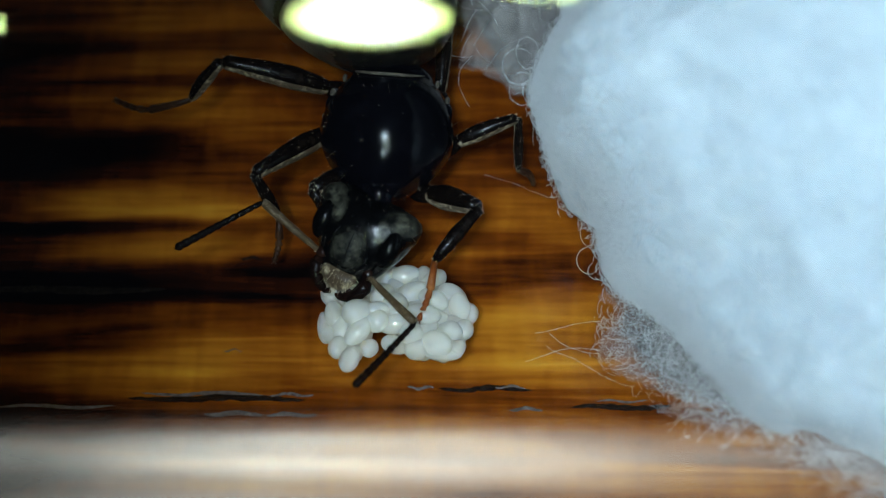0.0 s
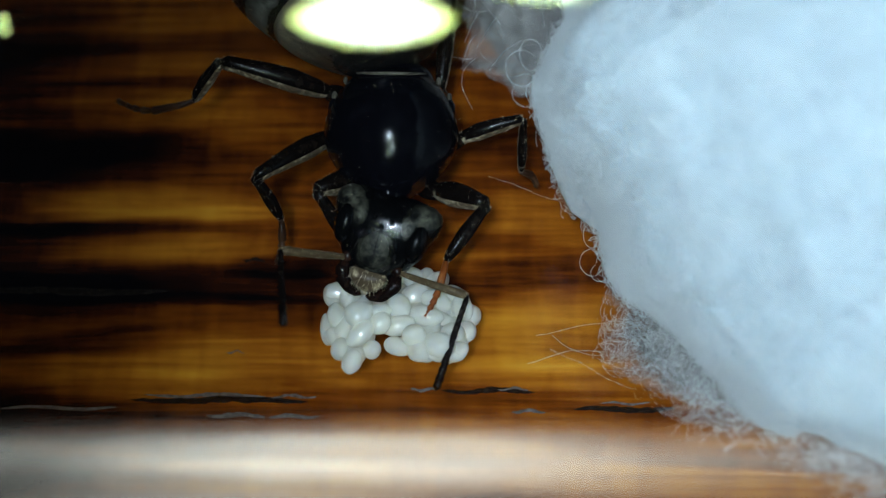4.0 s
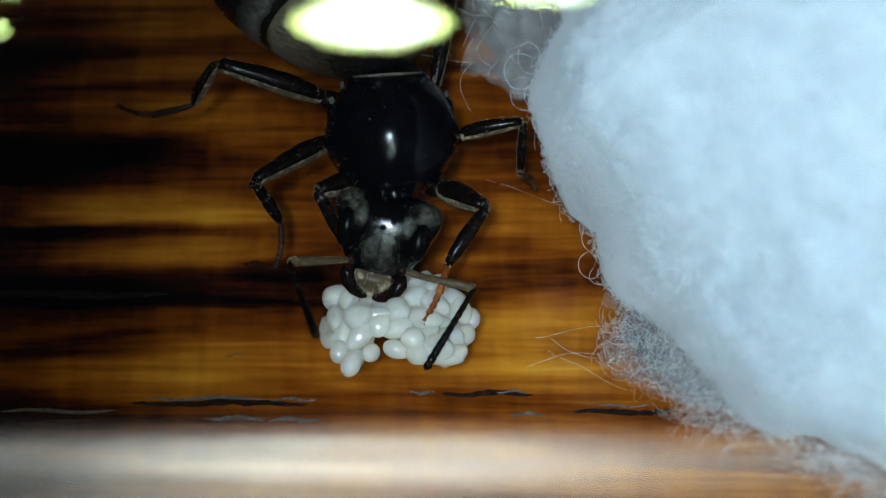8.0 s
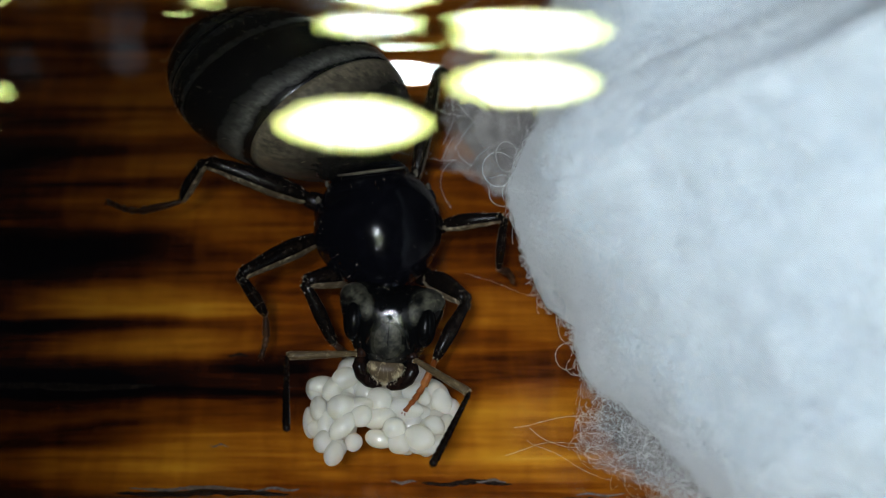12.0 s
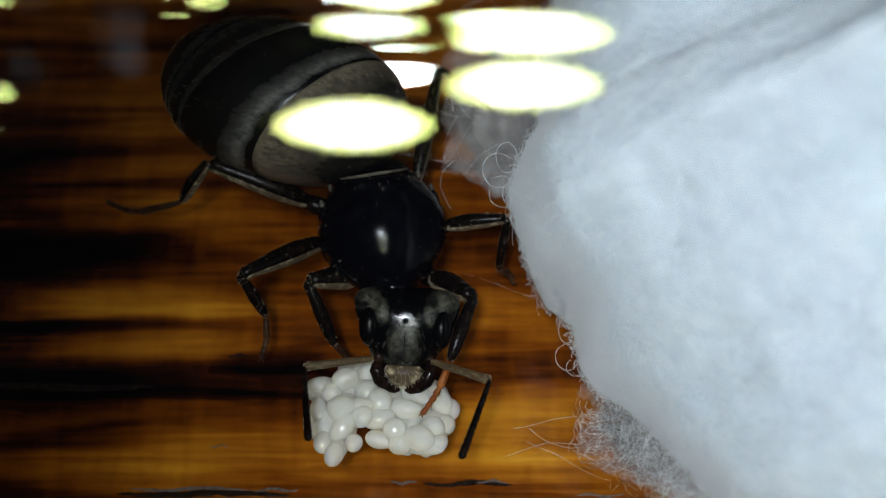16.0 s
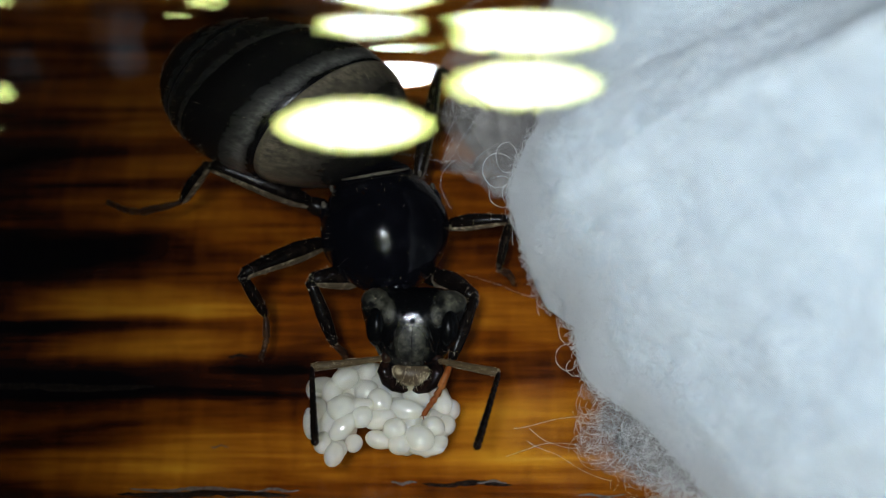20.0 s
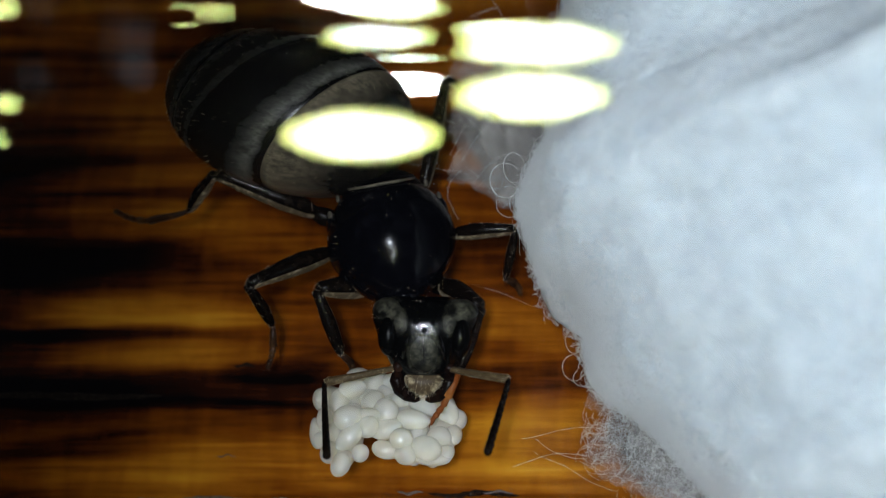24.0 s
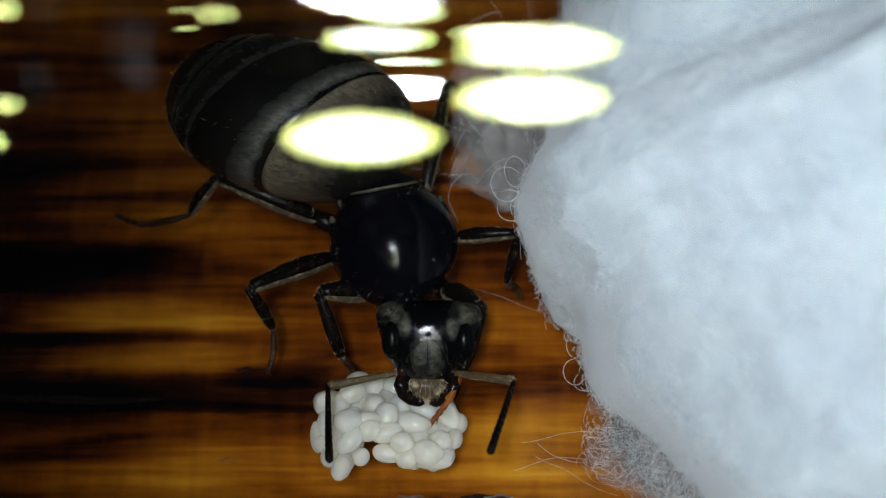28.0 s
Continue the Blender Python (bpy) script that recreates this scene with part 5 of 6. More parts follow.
    walk(ant_scape_l, [
        (0, mm(-1.668, -2.604, 1.902, -24.1, -23.7, 144.5)), (0.5, mm(-1.682, -2.637, 1.901, -40.2, -46.7, -179.7)),
        (1, mm(-1.629, -2.738, 1.900, -54.7, -57.9, -163.3)), (1.5, mm(-1.623, -2.754, 1.900, -43.9, -45.8, -162.6)),
        (2, mm(-1.565, -2.723, 1.899, -45.4, -46.3, -155.2)), (2.5, mm(-1.473, -2.725, 1.907, -42.7, -43.2, -157.3)),
        (3, mm(-1.333, -2.761, 1.915, -36.2, -32.1, -158.4)), (3.5, mm(-1.182, -2.684, 1.914, -37.2, -34.6, -163.2)),
        (5.5, mm(-1.158, -2.679, 1.911, -38.3, -38.7, -170.4)), (6, mm(-1.144, -2.676, 1.911, -25.6, -21.4, 149.6)),
        (6.5, mm(-1.140, -2.674, 1.910, -37.8, -38.2, -172.4)), (7, mm(-1.131, -2.666, 1.909, -40.1, -39.8, -160.9)),
        (7.5, mm(-1.127, -2.648, 1.909, -38.9, -37.2, -152.3)), (8, mm(-1.078, -2.671, 1.908, -39.9, -38.9, -154.8)),
        (8.5, mm(-0.780, -2.670, 1.902, -34.1, -28.1, -152.6)), (9, mm(-0.667, -2.676, 1.896, -33.3, -25.4, -156.1)),
        (9.5, mm(-0.620, -2.694, 1.890, -33.7, -26.2, -158.1)), (10, mm(-0.569, -2.687, 1.891, -36.6, -32.9, -158.3)),
        (10.5, mm(-0.520, -2.712, 1.887, -35.2, -29.8, -159.0)), (11, mm(-0.489, -2.713, 1.883, -32.5, -22.9, -175.1)),
        (11.5, mm(-0.485, -2.717, 1.881, -30.0, -10.1, 174.2)), (12, mm(-0.461, -2.706, 1.880, -30.6, -10.5, -172.3)),
        (12.5, mm(-0.438, -2.734, 1.878, -32.6, -21.8, -167.1)), (14.5, mm(-0.250, -2.773, 1.871, -31.6, -17.9, -164.9)),
        (15, mm(-0.165, -2.769, 1.870, -30.0, -3.6, -173.5)), (16, mm(-0.082, -2.797, 1.866, -30.1, -8.0, -168.4)),
        (17, mm(-0.053, -2.821, 1.863, -29.9, -2.9, -172.5)), (18, mm(-0.012, -2.822, 1.862, -29.9, -2.7, -172.0)),
        (19, mm(0.046, -2.780, 1.862, -30.7, -12.8, -166.5)), (20, mm(0.086, -2.803, 1.861, -30.3, -9.8, -167.5)),
        (21.5, mm(0.150, -2.799, 1.860, -29.8, -1.7, -170.8)), (23.5, mm(0.200, -2.787, 1.858, -29.4, 0.2, -167.1)),
        (25, mm(0.229, -2.800, 1.857, -29.4, 0.2, -167.1)), (28, mm(0.280, -2.796, 1.855, -29.4, 0.2, -167.4))])
    walk(ant_flagellum_l, [
        (0, mm(1.660, 0.000, 0.000, 4.6, -11.4, 68.9)), (0.5, mm(1.660, 0.000, -0.000, 47.9, -38.7, 25.7)),
        (1, mm(1.660, 0.000, -0.000, 126.0, -57.8, 29.1)), (1.5, mm(1.660, -0.000, 0.000, 76.5, -47.5, 52.1)),
        (2, mm(1.660, 0.000, 0.000, 65.2, -51.4, 86.0)), (2.5, mm(1.660, 0.000, -0.000, 67.2, -49.0, 74.4)),
        (3, mm(1.660, 0.000, -0.000, 46.7, -41.9, 89.2)), (3.5, mm(1.660, -0.000, 0.000, 52.3, -45.0, 76.5)),
        (5.5, mm(1.660, 0.000, -0.000, 54.9, -42.5, 53.5)), (6, mm(1.660, 0.000, -0.000, 4.6, -10.6, 75.3)),
        (6.5, mm(1.660, -0.000, 0.000, 65.6, -52.5, 53.2)), (7, mm(1.660, -0.000, -0.000, 75.8, -54.7, 60.4)),
        (7.5, mm(1.660, 0.000, 0.000, 70.0, -44.9, 54.6)), (8, mm(1.660, 0.000, -0.000, 63.8, -46.4, 72.8)),
        (8.5, mm(1.660, 0.000, 0.000, 54.0, -41.5, 57.1)), (9, mm(1.660, 0.000, 0.000, 50.8, -48.5, 73.4)),
        (9.5, mm(1.660, -0.000, 0.000, 48.0, -44.3, 69.6)), (10, mm(1.660, -0.000, 0.000, 58.5, -43.6, 53.3)),
        (10.5, mm(1.660, 0.000, 0.000, 56.2, -46.2, 56.9)), (11, mm(1.660, -0.000, 0.000, 31.6, -45.1, 78.1)),
        (11.5, mm(1.660, 0.000, -0.000, 7.1, -34.8, 82.1)), (12, mm(1.660, -0.000, 0.000, 18.7, -46.1, 82.1)),
        (12.5, mm(1.660, -0.000, 0.000, 36.5, -45.4, 73.8)), (14.5, mm(1.660, -0.000, 0.000, 35.1, -48.4, 75.3)),
        (15, mm(1.660, -0.000, 0.000, 8.6, -42.0, 84.0)), (16, mm(1.660, -0.000, 0.000, 18.6, -46.7, 80.4)),
        (17, mm(1.660, 0.000, 0.000, 9.1, -47.0, 89.2)), (18, mm(1.660, -0.000, 0.000, 8.8, -44.1, 78.4)),
        (19, mm(1.660, -0.000, 0.000, 24.3, -41.9, 75.3)), (20, mm(1.660, -0.000, 0.000, 20.1, -42.4, 78.2)),
        (21.5, mm(1.660, 0.000, 0.000, 8.0, -41.1, 84.0)), (23.5, mm(1.660, -0.000, 0.000, 8.7, -44.2, 80.8)),
        (25, mm(1.660, -0.000, -0.000, 8.8, -45.2, 80.0)), (28, mm(1.660, -0.000, 0.000, 8.5, -44.8, 79.6))])
    walk(ant_scape_r, [
        (0, mm(-0.639, -3.140, 1.871, 22.4, -9.0, -49.1)), (0.5, mm(-0.645, -3.157, 1.868, 17.7, -13.1, -61.7)),
        (1, mm(-0.585, -3.242, 1.865, 26.6, -16.1, -42.3)), (1.5, mm(-0.571, -3.242, 1.862, 32.2, -26.4, -35.4)),
        (2, mm(-0.506, -3.194, 1.859, 30.9, -13.6, -11.7)), (2.5, mm(-0.393, -3.142, 1.841, 28.2, -12.1, 19.0)),
        (3, mm(-0.234, -3.120, 1.824, 28.4, -8.6, 18.2)), (3.5, mm(-0.080, -3.033, 1.823, 30.2, -6.4, -2.6)),
        (5.5, mm(-0.043, -2.982, 1.818, 23.8, -6.3, -43.5)), (6, mm(-0.025, -2.968, 1.817, 21.9, -7.4, -49.4)),
        (6.5, mm(-0.018, -2.954, 1.816, 21.3, -5.2, -49.9)), (7, mm(-0.007, -2.935, 1.815, 24.2, -3.6, -40.6)),
        (7.5, mm(0.000, -2.906, 1.814, 28.6, 2.4, -17.9)), (8, mm(0.052, -2.917, 1.813, 29.3, -1.7, -14.5)),
        (8.5, mm(0.357, -2.882, 1.814, 30.1, -8.0, -12.6)), (9, mm(0.476, -2.855, 1.816, 30.4, -10.4, -12.3)),
        (9.5, mm(0.529, -2.839, 1.818, 28.3, -5.7, -24.9)), (10, mm(0.581, -2.815, 1.817, 28.6, -9.2, -26.6)),
        (10.5, mm(0.632, -2.828, 1.819, 27.1, -7.6, -32.6)), (11, mm(0.664, -2.818, 1.822, 27.7, -12.4, -34.4)),
        (11.5, mm(0.669, -2.817, 1.823, 27.3, -12.4, -36.3)), (12, mm(0.694, -2.801, 1.825, 26.7, -11.5, -37.8)),
        (12.5, mm(0.717, -2.824, 1.826, 26.9, -12.3, -37.5)), (14.5, mm(0.908, -2.842, 1.831, 31.0, -19.1, -26.6)),
        (15, mm(0.993, -2.833, 1.833, 30.4, -16.3, -24.9)), (16, mm(1.077, -2.851, 1.835, 31.3, -21.6, -29.6)),
        (17, mm(1.106, -2.865, 1.838, 30.9, -20.5, -29.9)), (18, mm(1.147, -2.864, 1.839, 31.2, -22.0, -31.1)),
        (19, mm(1.205, -2.819, 1.839, 32.2, -23.2, -26.9)), (20, mm(1.245, -2.839, 1.840, 33.0, -24.7, -24.9)),
        (21.5, mm(1.309, -2.832, 1.841, 33.5, -26.3, -26.3)), (23.5, mm(1.359, -2.815, 1.842, 34.4, -28.5, -25.4)),
        (25, mm(1.389, -2.824, 1.843, 34.9, -29.4, -24.7)), (28, mm(1.440, -2.814, 1.845, 34.8, -29.0, -23.0))])
    walk(ant_flagellum_r, [
        (0, mm(1.660, 0.000, 0.000, -38.9, -36.1, -71.3)), (0.5, mm(1.660, 0.000, 0.000, -59.5, -47.0, -63.6)),
        (1, mm(1.660, 0.000, -0.000, -53.0, -49.2, -70.7)), (1.5, mm(1.660, 0.000, 0.000, -51.1, -34.8, -65.0)),
        (2, mm(1.660, 0.000, 0.000, -21.1, -54.7, -120.3)), (2.5, mm(1.660, 0.000, 0.000, -1.4, -41.3, -124.6)),
        (3, mm(1.660, 0.000, 0.000, 1.7, -29.4, -101.5)), (3.5, mm(1.660, -0.000, 0.000, -6.9, -9.8, -91.5)),
        (5.5, mm(1.660, 0.000, 0.000, -33.9, -38.4, -66.7)), (6, mm(1.660, 0.000, 0.000, -36.5, -34.8, -66.0)),
        (6.5, mm(1.660, 0.000, 0.000, -36.9, -40.5, -70.6)), (7, mm(1.660, 0.000, 0.000, -31.8, -45.7, -80.4)),
        (7.5, mm(1.660, 0.000, 0.000, -7.6, -34.4, -108.6)), (8, mm(1.660, -0.000, 0.000, -9.1, -27.1, -106.8)),
        (8.5, mm(1.660, 0.000, 0.000, -12.4, -13.2, -111.3)), (9, mm(1.660, 0.000, 0.000, -15.7, -24.7, -104.0)),
        (9.5, mm(1.660, 0.000, -0.000, -25.0, -46.9, -83.2)), (10, mm(1.660, -0.000, -0.000, -25.6, -34.3, -81.7)),
        (10.5, mm(1.660, 0.000, -0.000, -28.4, -36.8, -75.9)), (11, mm(1.660, 0.000, -0.000, -33.6, -33.4, -73.2)),
        (11.5, mm(1.660, 0.000, 0.000, -34.7, -33.7, -72.4)), (12, mm(1.660, 0.000, 0.000, -35.6, -35.7, -69.5)),
        (12.5, mm(1.660, 0.000, 0.000, -36.9, -36.7, -67.6)), (14.5, mm(1.660, 0.000, 0.000, -39.5, -39.1, -66.3)),
        (15, mm(1.660, -0.000, -0.000, -33.4, -36.3, -72.5)), (16, mm(1.660, -0.000, 0.000, -42.6, -36.8, -71.4)),
        (17, mm(1.660, 0.000, 0.000, -42.6, -38.7, -71.6)), (18, mm(1.660, -0.000, 0.000, -46.8, -40.0, -64.9)),
        (19, mm(1.660, 0.000, 0.000, -44.8, -39.9, -69.0)), (20, mm(1.660, 0.000, -0.000, -45.6, -40.7, -70.2)),
        (21.5, mm(1.660, 0.000, 0.000, -47.1, -38.6, -69.2)), (23.5, mm(1.660, -0.000, 0.000, -50.9, -41.1, -67.8)),
        (25, mm(1.660, 0.000, 0.000, -51.7, -41.8, -68.9)), (28, mm(1.660, 0.000, 0.000, -52.3, -45.1, -70.3))])
    walk(ant_femur_lf, [
        (0, mm(-0.996, -0.395, 1.350, -0.0, -32.8, -139.9)), (1, mm(-0.984, -0.466, 1.350, 0.0, -32.9, -142.7)),
        (2, mm(-1.004, -0.459, 1.350, 0.0, -33.2, -141.5)), (3, mm(-0.968, -0.451, 1.350, -0.0, -32.6, -143.0)),
        (3.5, mm(-0.936, -0.413, 1.350, 0.0, -31.9, -143.3)), (6, mm(-0.873, -0.419, 1.350, 0.0, -31.0, -146.3)),
        (8, mm(-0.833, -0.384, 1.350, 0.0, -30.3, -146.8)), (9, mm(-0.745, -0.392, 1.350, 0.0, -29.2, -150.4)),
        (9.5, mm(-0.730, -0.343, 1.350, 0.0, -28.8, -149.3)), (10.5, mm(-0.696, -0.393, 1.350, 0.0, -28.6, -152.2)),
        (12.5, mm(-0.667, -0.411, 1.350, 0.0, -28.3, -153.8)), (14.5, mm(-0.603, -0.431, 1.350, -0.0, -27.7, -156.6)),
        (17, mm(-0.529, -0.466, 1.350, -0.0, -27.1, -160.1)), (21.5, mm(-0.469, -0.465, 1.350, 0.0, -26.6, -161.7)),
        (23.5, mm(-0.487, -0.461, 1.350, 0.0, -26.7, -161.1)), (28, mm(-0.438, -0.484, 1.350, 0.0, -26.4, -163.2))])
    walk(ant_tibia_lf, [
        (0, mm(1.425, -0.000, -0.000, 42.3, 36.5, 120.5)), (1, mm(1.425, 0.000, 0.000, 40.9, 34.5, 123.5)),
        (2, mm(1.425, 0.000, 0.000, 41.7, 34.9, 123.4)), (3, mm(1.425, 0.000, -0.000, 40.6, 34.7, 122.6)),
        (3.5, mm(1.425, 0.000, 0.000, 40.2, 35.2, 120.6)), (6, mm(1.425, 0.000, -0.000, 38.5, 34.5, 120.1)),
        (8, mm(1.425, -0.000, 0.000, 37.9, 35.0, 118.0)), (9, mm(1.425, -0.000, 0.000, 36.0, 34.2, 117.1)),
        (9.5, mm(1.425, -0.000, 0.000, 36.1, 35.2, 114.7)), (10.5, mm(1.425, 0.000, 0.000, 35.1, 34.0, 116.5)),
        (12.5, mm(1.425, 0.000, -0.000, 34.5, 33.5, 116.8)), (14.5, mm(1.425, 0.000, 0.000, 33.5, 32.9, 116.6)),
        (17, mm(1.425, -0.000, 0.000, 32.3, 32.2, 116.8)), (21.5, mm(1.425, 0.000, 0.000, 31.8, 32.3, 115.6)),
        (23.5, mm(1.425, 0.000, 0.000, 31.9, 32.3, 115.8)), (28, mm(1.425, 0.000, -0.000, 31.4, 32.0, 115.7))])
    walk(ant_tarsus_lf, [
        (0, mm(0.742, 1.161, -0.996, 49.5, 46.4, 147.1)), (1, mm(0.663, 1.153, -0.948, 47.8, 45.5, 148.2)),
        (2, mm(0.669, 1.147, -0.960, 48.9, 45.6, 147.9)), (3, mm(0.682, 1.161, -0.953, 47.3, 45.7, 148.1)),
        (3.5, mm(0.728, 1.178, -0.967, 46.6, 46.2, 147.9)), (6, mm(0.732, 1.195, -0.949, 44.0, 46.1, 148.5)),
        (8, mm(0.780, 1.212, -0.961, 43.2, 46.6, 148.4)), (9, mm(0.793, 1.233, -0.942, 40.1, 46.6, 149.3)),
        (9.5, mm(0.854, 1.244, -0.967, 40.5, 47.2, 148.6)), (10.5, mm(0.805, 1.244, -0.936, 38.6, 46.7, 149.8)),
        (12.5, mm(0.795, 1.248, -0.924, 37.4, 46.5, 150.3)), (14.5, mm(0.795, 1.258, -0.911, 35.4, 46.4, 151.3)),
        (17, mm(0.785, 1.266, -0.893, 32.9, 46.2, 152.6)), (21.5, mm(0.813, 1.278, -0.895, 31.6, 46.3, 153.1)),
        (23.5, mm(0.810, 1.275, -0.896, 32.1, 46.3, 152.9)), (28, mm(0.808, 1.280, -0.888, 30.6, 46.2, 153.7))])
    walk(ant_femur_lm, [
        (0, mm(-1.599, 0.808, 1.350, 0.0, -18.2, -136.1)), (1, mm(-1.608, 0.727, 1.350, 0.0, -18.2, -137.2)),
        (2, mm(-1.649, 0.723, 1.350, 0.0, -18.2, -136.5)), (3, mm(-1.633, 0.720, 1.350, 0.0, -18.2, -136.8)),
        (3.5, mm(-1.614, 0.750, 1.350, -0.0, -18.2, -136.8)), (6, mm(-1.611, 0.707, 1.350, 0.0, -18.2, -137.5)),
        (8, mm(-1.617, 0.710, 1.350, 0.0, -18.2, -137.3)), (9, mm(-1.567, 0.675, 1.350, 0.0, -18.2, -138.9)),
        (9.5, mm(-1.570, 0.709, 1.350, 0.0, -18.2, -138.3)), (10.5, mm(-1.548, 0.649, 1.350, 0.0, -18.2, -139.7)),
        (12.5, mm(-1.539, 0.615, 1.350, 0.0, -18.2, -140.4)), (14.5, mm(-1.493, 0.579, 1.350, -0.0, -18.2, -141.9)),
        (17, mm(-1.441, 0.525, 1.350, -0.0, -18.2, -143.8)), (21.5, mm(-1.395, 0.513, 1.350, 0.0, -18.3, -144.9)),
        (23.5, mm(-1.419, 0.511, 1.350, -0.0, -18.2, -144.5)), (28, mm(-1.383, 0.474, 1.350, 0.0, -18.3, -145.8))])
    walk(ant_tibia_lm, [
        (0, mm(2.397, -0.000, 0.000, 37.7, 59.3, 124.4)), (1, mm(2.397, 0.000, -0.000, 35.4, 57.7, 129.2)),
        (2, mm(2.397, -0.000, -0.000, 34.6, 57.1, 130.7)), (3, mm(2.397, 0.000, -0.000, 34.8, 57.2, 130.4)),
        (3.5, mm(2.397, 0.000, 0.000, 36.0, 58.1, 128.2)), (6, mm(2.397, -0.000, 0.000, 34.8, 57.3, 130.3)),
        (8, mm(2.397, -0.000, 0.000, 34.8, 57.2, 130.4)), (9, mm(2.397, -0.000, 0.000, 34.7, 57.2, 130.6)),
        (9.5, mm(2.397, 0.000, -0.000, 35.6, 57.8, 128.9)), (10.5, mm(2.397, 0.000, -0.000, 34.2, 56.9, 131.2)),
        (12.5, mm(2.397, 0.000, -0.000, 33.4, 56.4, 132.5)), (14.5, mm(2.397, 0.000, 0.000, 33.4, 56.4, 132.7)),
        (17, mm(2.397, -0.000, 0.000, 33.0, 56.1, 133.4)), (21.5, mm(2.397, -0.000, -0.000, 33.8, 56.7, 132.3)),
        (23.5, mm(2.397, 0.000, 0.000, 33.1, 56.2, 133.2)), (28, mm(2.397, -0.000, 0.000, 33.0, 56.2, 133.6))])
    walk(ant_tarsus_lm, [
        (0, mm(1.983, 0.605, -1.236, 16.7, 47.9, 49.1)), (1, mm(1.911, 0.595, -1.215, 17.1, 47.7, 50.5)),
        (2, mm(1.888, 0.591, -1.207, 16.8, 47.9, 49.6)), (3, mm(1.893, 0.592, -1.209, 16.9, 47.8, 50.0)),
        (3.5, mm(1.927, 0.597, -1.220, 16.9, 47.8, 49.9)), (6, mm(1.894, 0.592, -1.209, 17.1, 47.6, 50.8)),
        (8, mm(1.893, 0.592, -1.209, 17.1, 47.7, 50.6)), (9, mm(1.891, 0.592, -1.208, 17.5, 47.3, 52.4)),
        (9.5, mm(1.916, 0.596, -1.216, 17.3, 47.4, 51.7)), (10.5, mm(1.880, 0.590, -1.205, 17.7, 47.1, 53.3)),
        (12.5, mm(1.860, 0.586, -1.197, 17.9, 46.9, 54.2)), (14.5, mm(1.858, 0.585, -1.197, 18.3, 46.5, 55.9)),
        (17, mm(1.847, 0.582, -1.194, 18.8, 46.0, 58.0)), (21.5, mm(1.866, 0.584, -1.201, 19.1, 45.7, 59.2)),
        (23.5, mm(1.850, 0.582, -1.195, 19.0, 45.8, 58.8)), (28, mm(1.845, 0.580, -1.194, 19.3, 45.5, 60.2))])
    walk(ant_femur_lh, [
        (0, mm(-1.679, 1.929, 1.400, -0.0, -18.8, 175.5)), (1, mm(-1.708, 1.846, 1.400, -0.0, -19.1, 173.6)),
        (2, mm(-1.768, 1.840, 1.400, -0.0, -19.8, 173.2)), (3, mm(-1.772, 1.835, 1.400, -0.0, -19.8, 173.0)),
        (3.5, mm(-1.764, 1.863, 1.400, 0.0, -19.8, 173.7)), (6, mm(-1.819, 1.812, 1.400, -0.0, -20.3, 172.3)),
        (8, mm(-1.872, 1.805, 1.400, 0.0, -20.8, 172.0)), (9, mm(-1.860, 1.760, 1.400, 0.0, -20.6, 171.0)),
        (9.5, mm(-1.881, 1.788, 1.400, 0.0, -20.9, 171.5)), (10.5, mm(-1.873, 1.725, 1.400, 0.0, -20.7, 170.1)),
        (12.5, mm(-1.883, 1.684, 1.400, -0.0, -20.7, 169.1)), (14.5, mm(-1.856, 1.643, 1.400, 0.0, -20.4, 168.3)),
        (17, mm(-1.827, 1.580, 1.400, 0.0, -19.9, 167.0)), (21.5, mm(-1.796, 1.562, 1.400, 0.0, -19.6, 166.8)),
        (23.5, mm(-1.826, 1.558, 1.400, 0.0, -19.9, 166.6)), (28, mm(-1.806, 1.516, 1.400, 0.0, -19.5, 165.8))])
    walk(ant_tibia_lh, [
        (0, mm(2.641, 0.000, 0.000, 19.7, 68.8, 39.6)), (1, mm(2.641, 0.000, -0.000, 22.4, 69.2, 44.4)),
        (2, mm(2.641, -0.000, -0.000, 27.5, 71.0, 51.3)), (3, mm(2.641, 0.000, 0.000, 27.9, 71.0, 51.9)),
        (3.5, mm(2.641, 0.000, -0.000, 27.1, 71.1, 50.4)), (6, mm(2.641, -0.000, -0.000, 32.6, 72.0, 58.4)),
        (8, mm(2.641, -0.000, -0.000, 38.1, 72.9, 65.9)), (9, mm(2.641, 0.000, -0.000, 36.6, 72.2, 64.7)),
        (9.5, mm(2.641, 0.000, 0.000, 39.1, 72.9, 67.5)), (10.5, mm(2.641, 0.000, 0.000, 37.7, 72.0, 66.9)),
        (12.5, mm(2.641, 0.000, 0.000, 38.4, 71.7, 68.7)), (14.5, mm(2.641, 0.000, -0.000, 35.3, 70.8, 65.2)),
        (17, mm(2.641, 0.000, 0.000, 32.1, 69.6, 61.8)), (21.5, mm(2.641, 0.000, -0.000, 29.4, 68.8, 58.2)),
        (23.5, mm(2.641, 0.000, 0.000, 31.9, 69.3, 61.9)), (28, mm(2.641, 0.000, -0.000, 29.8, 68.4, 59.5))])
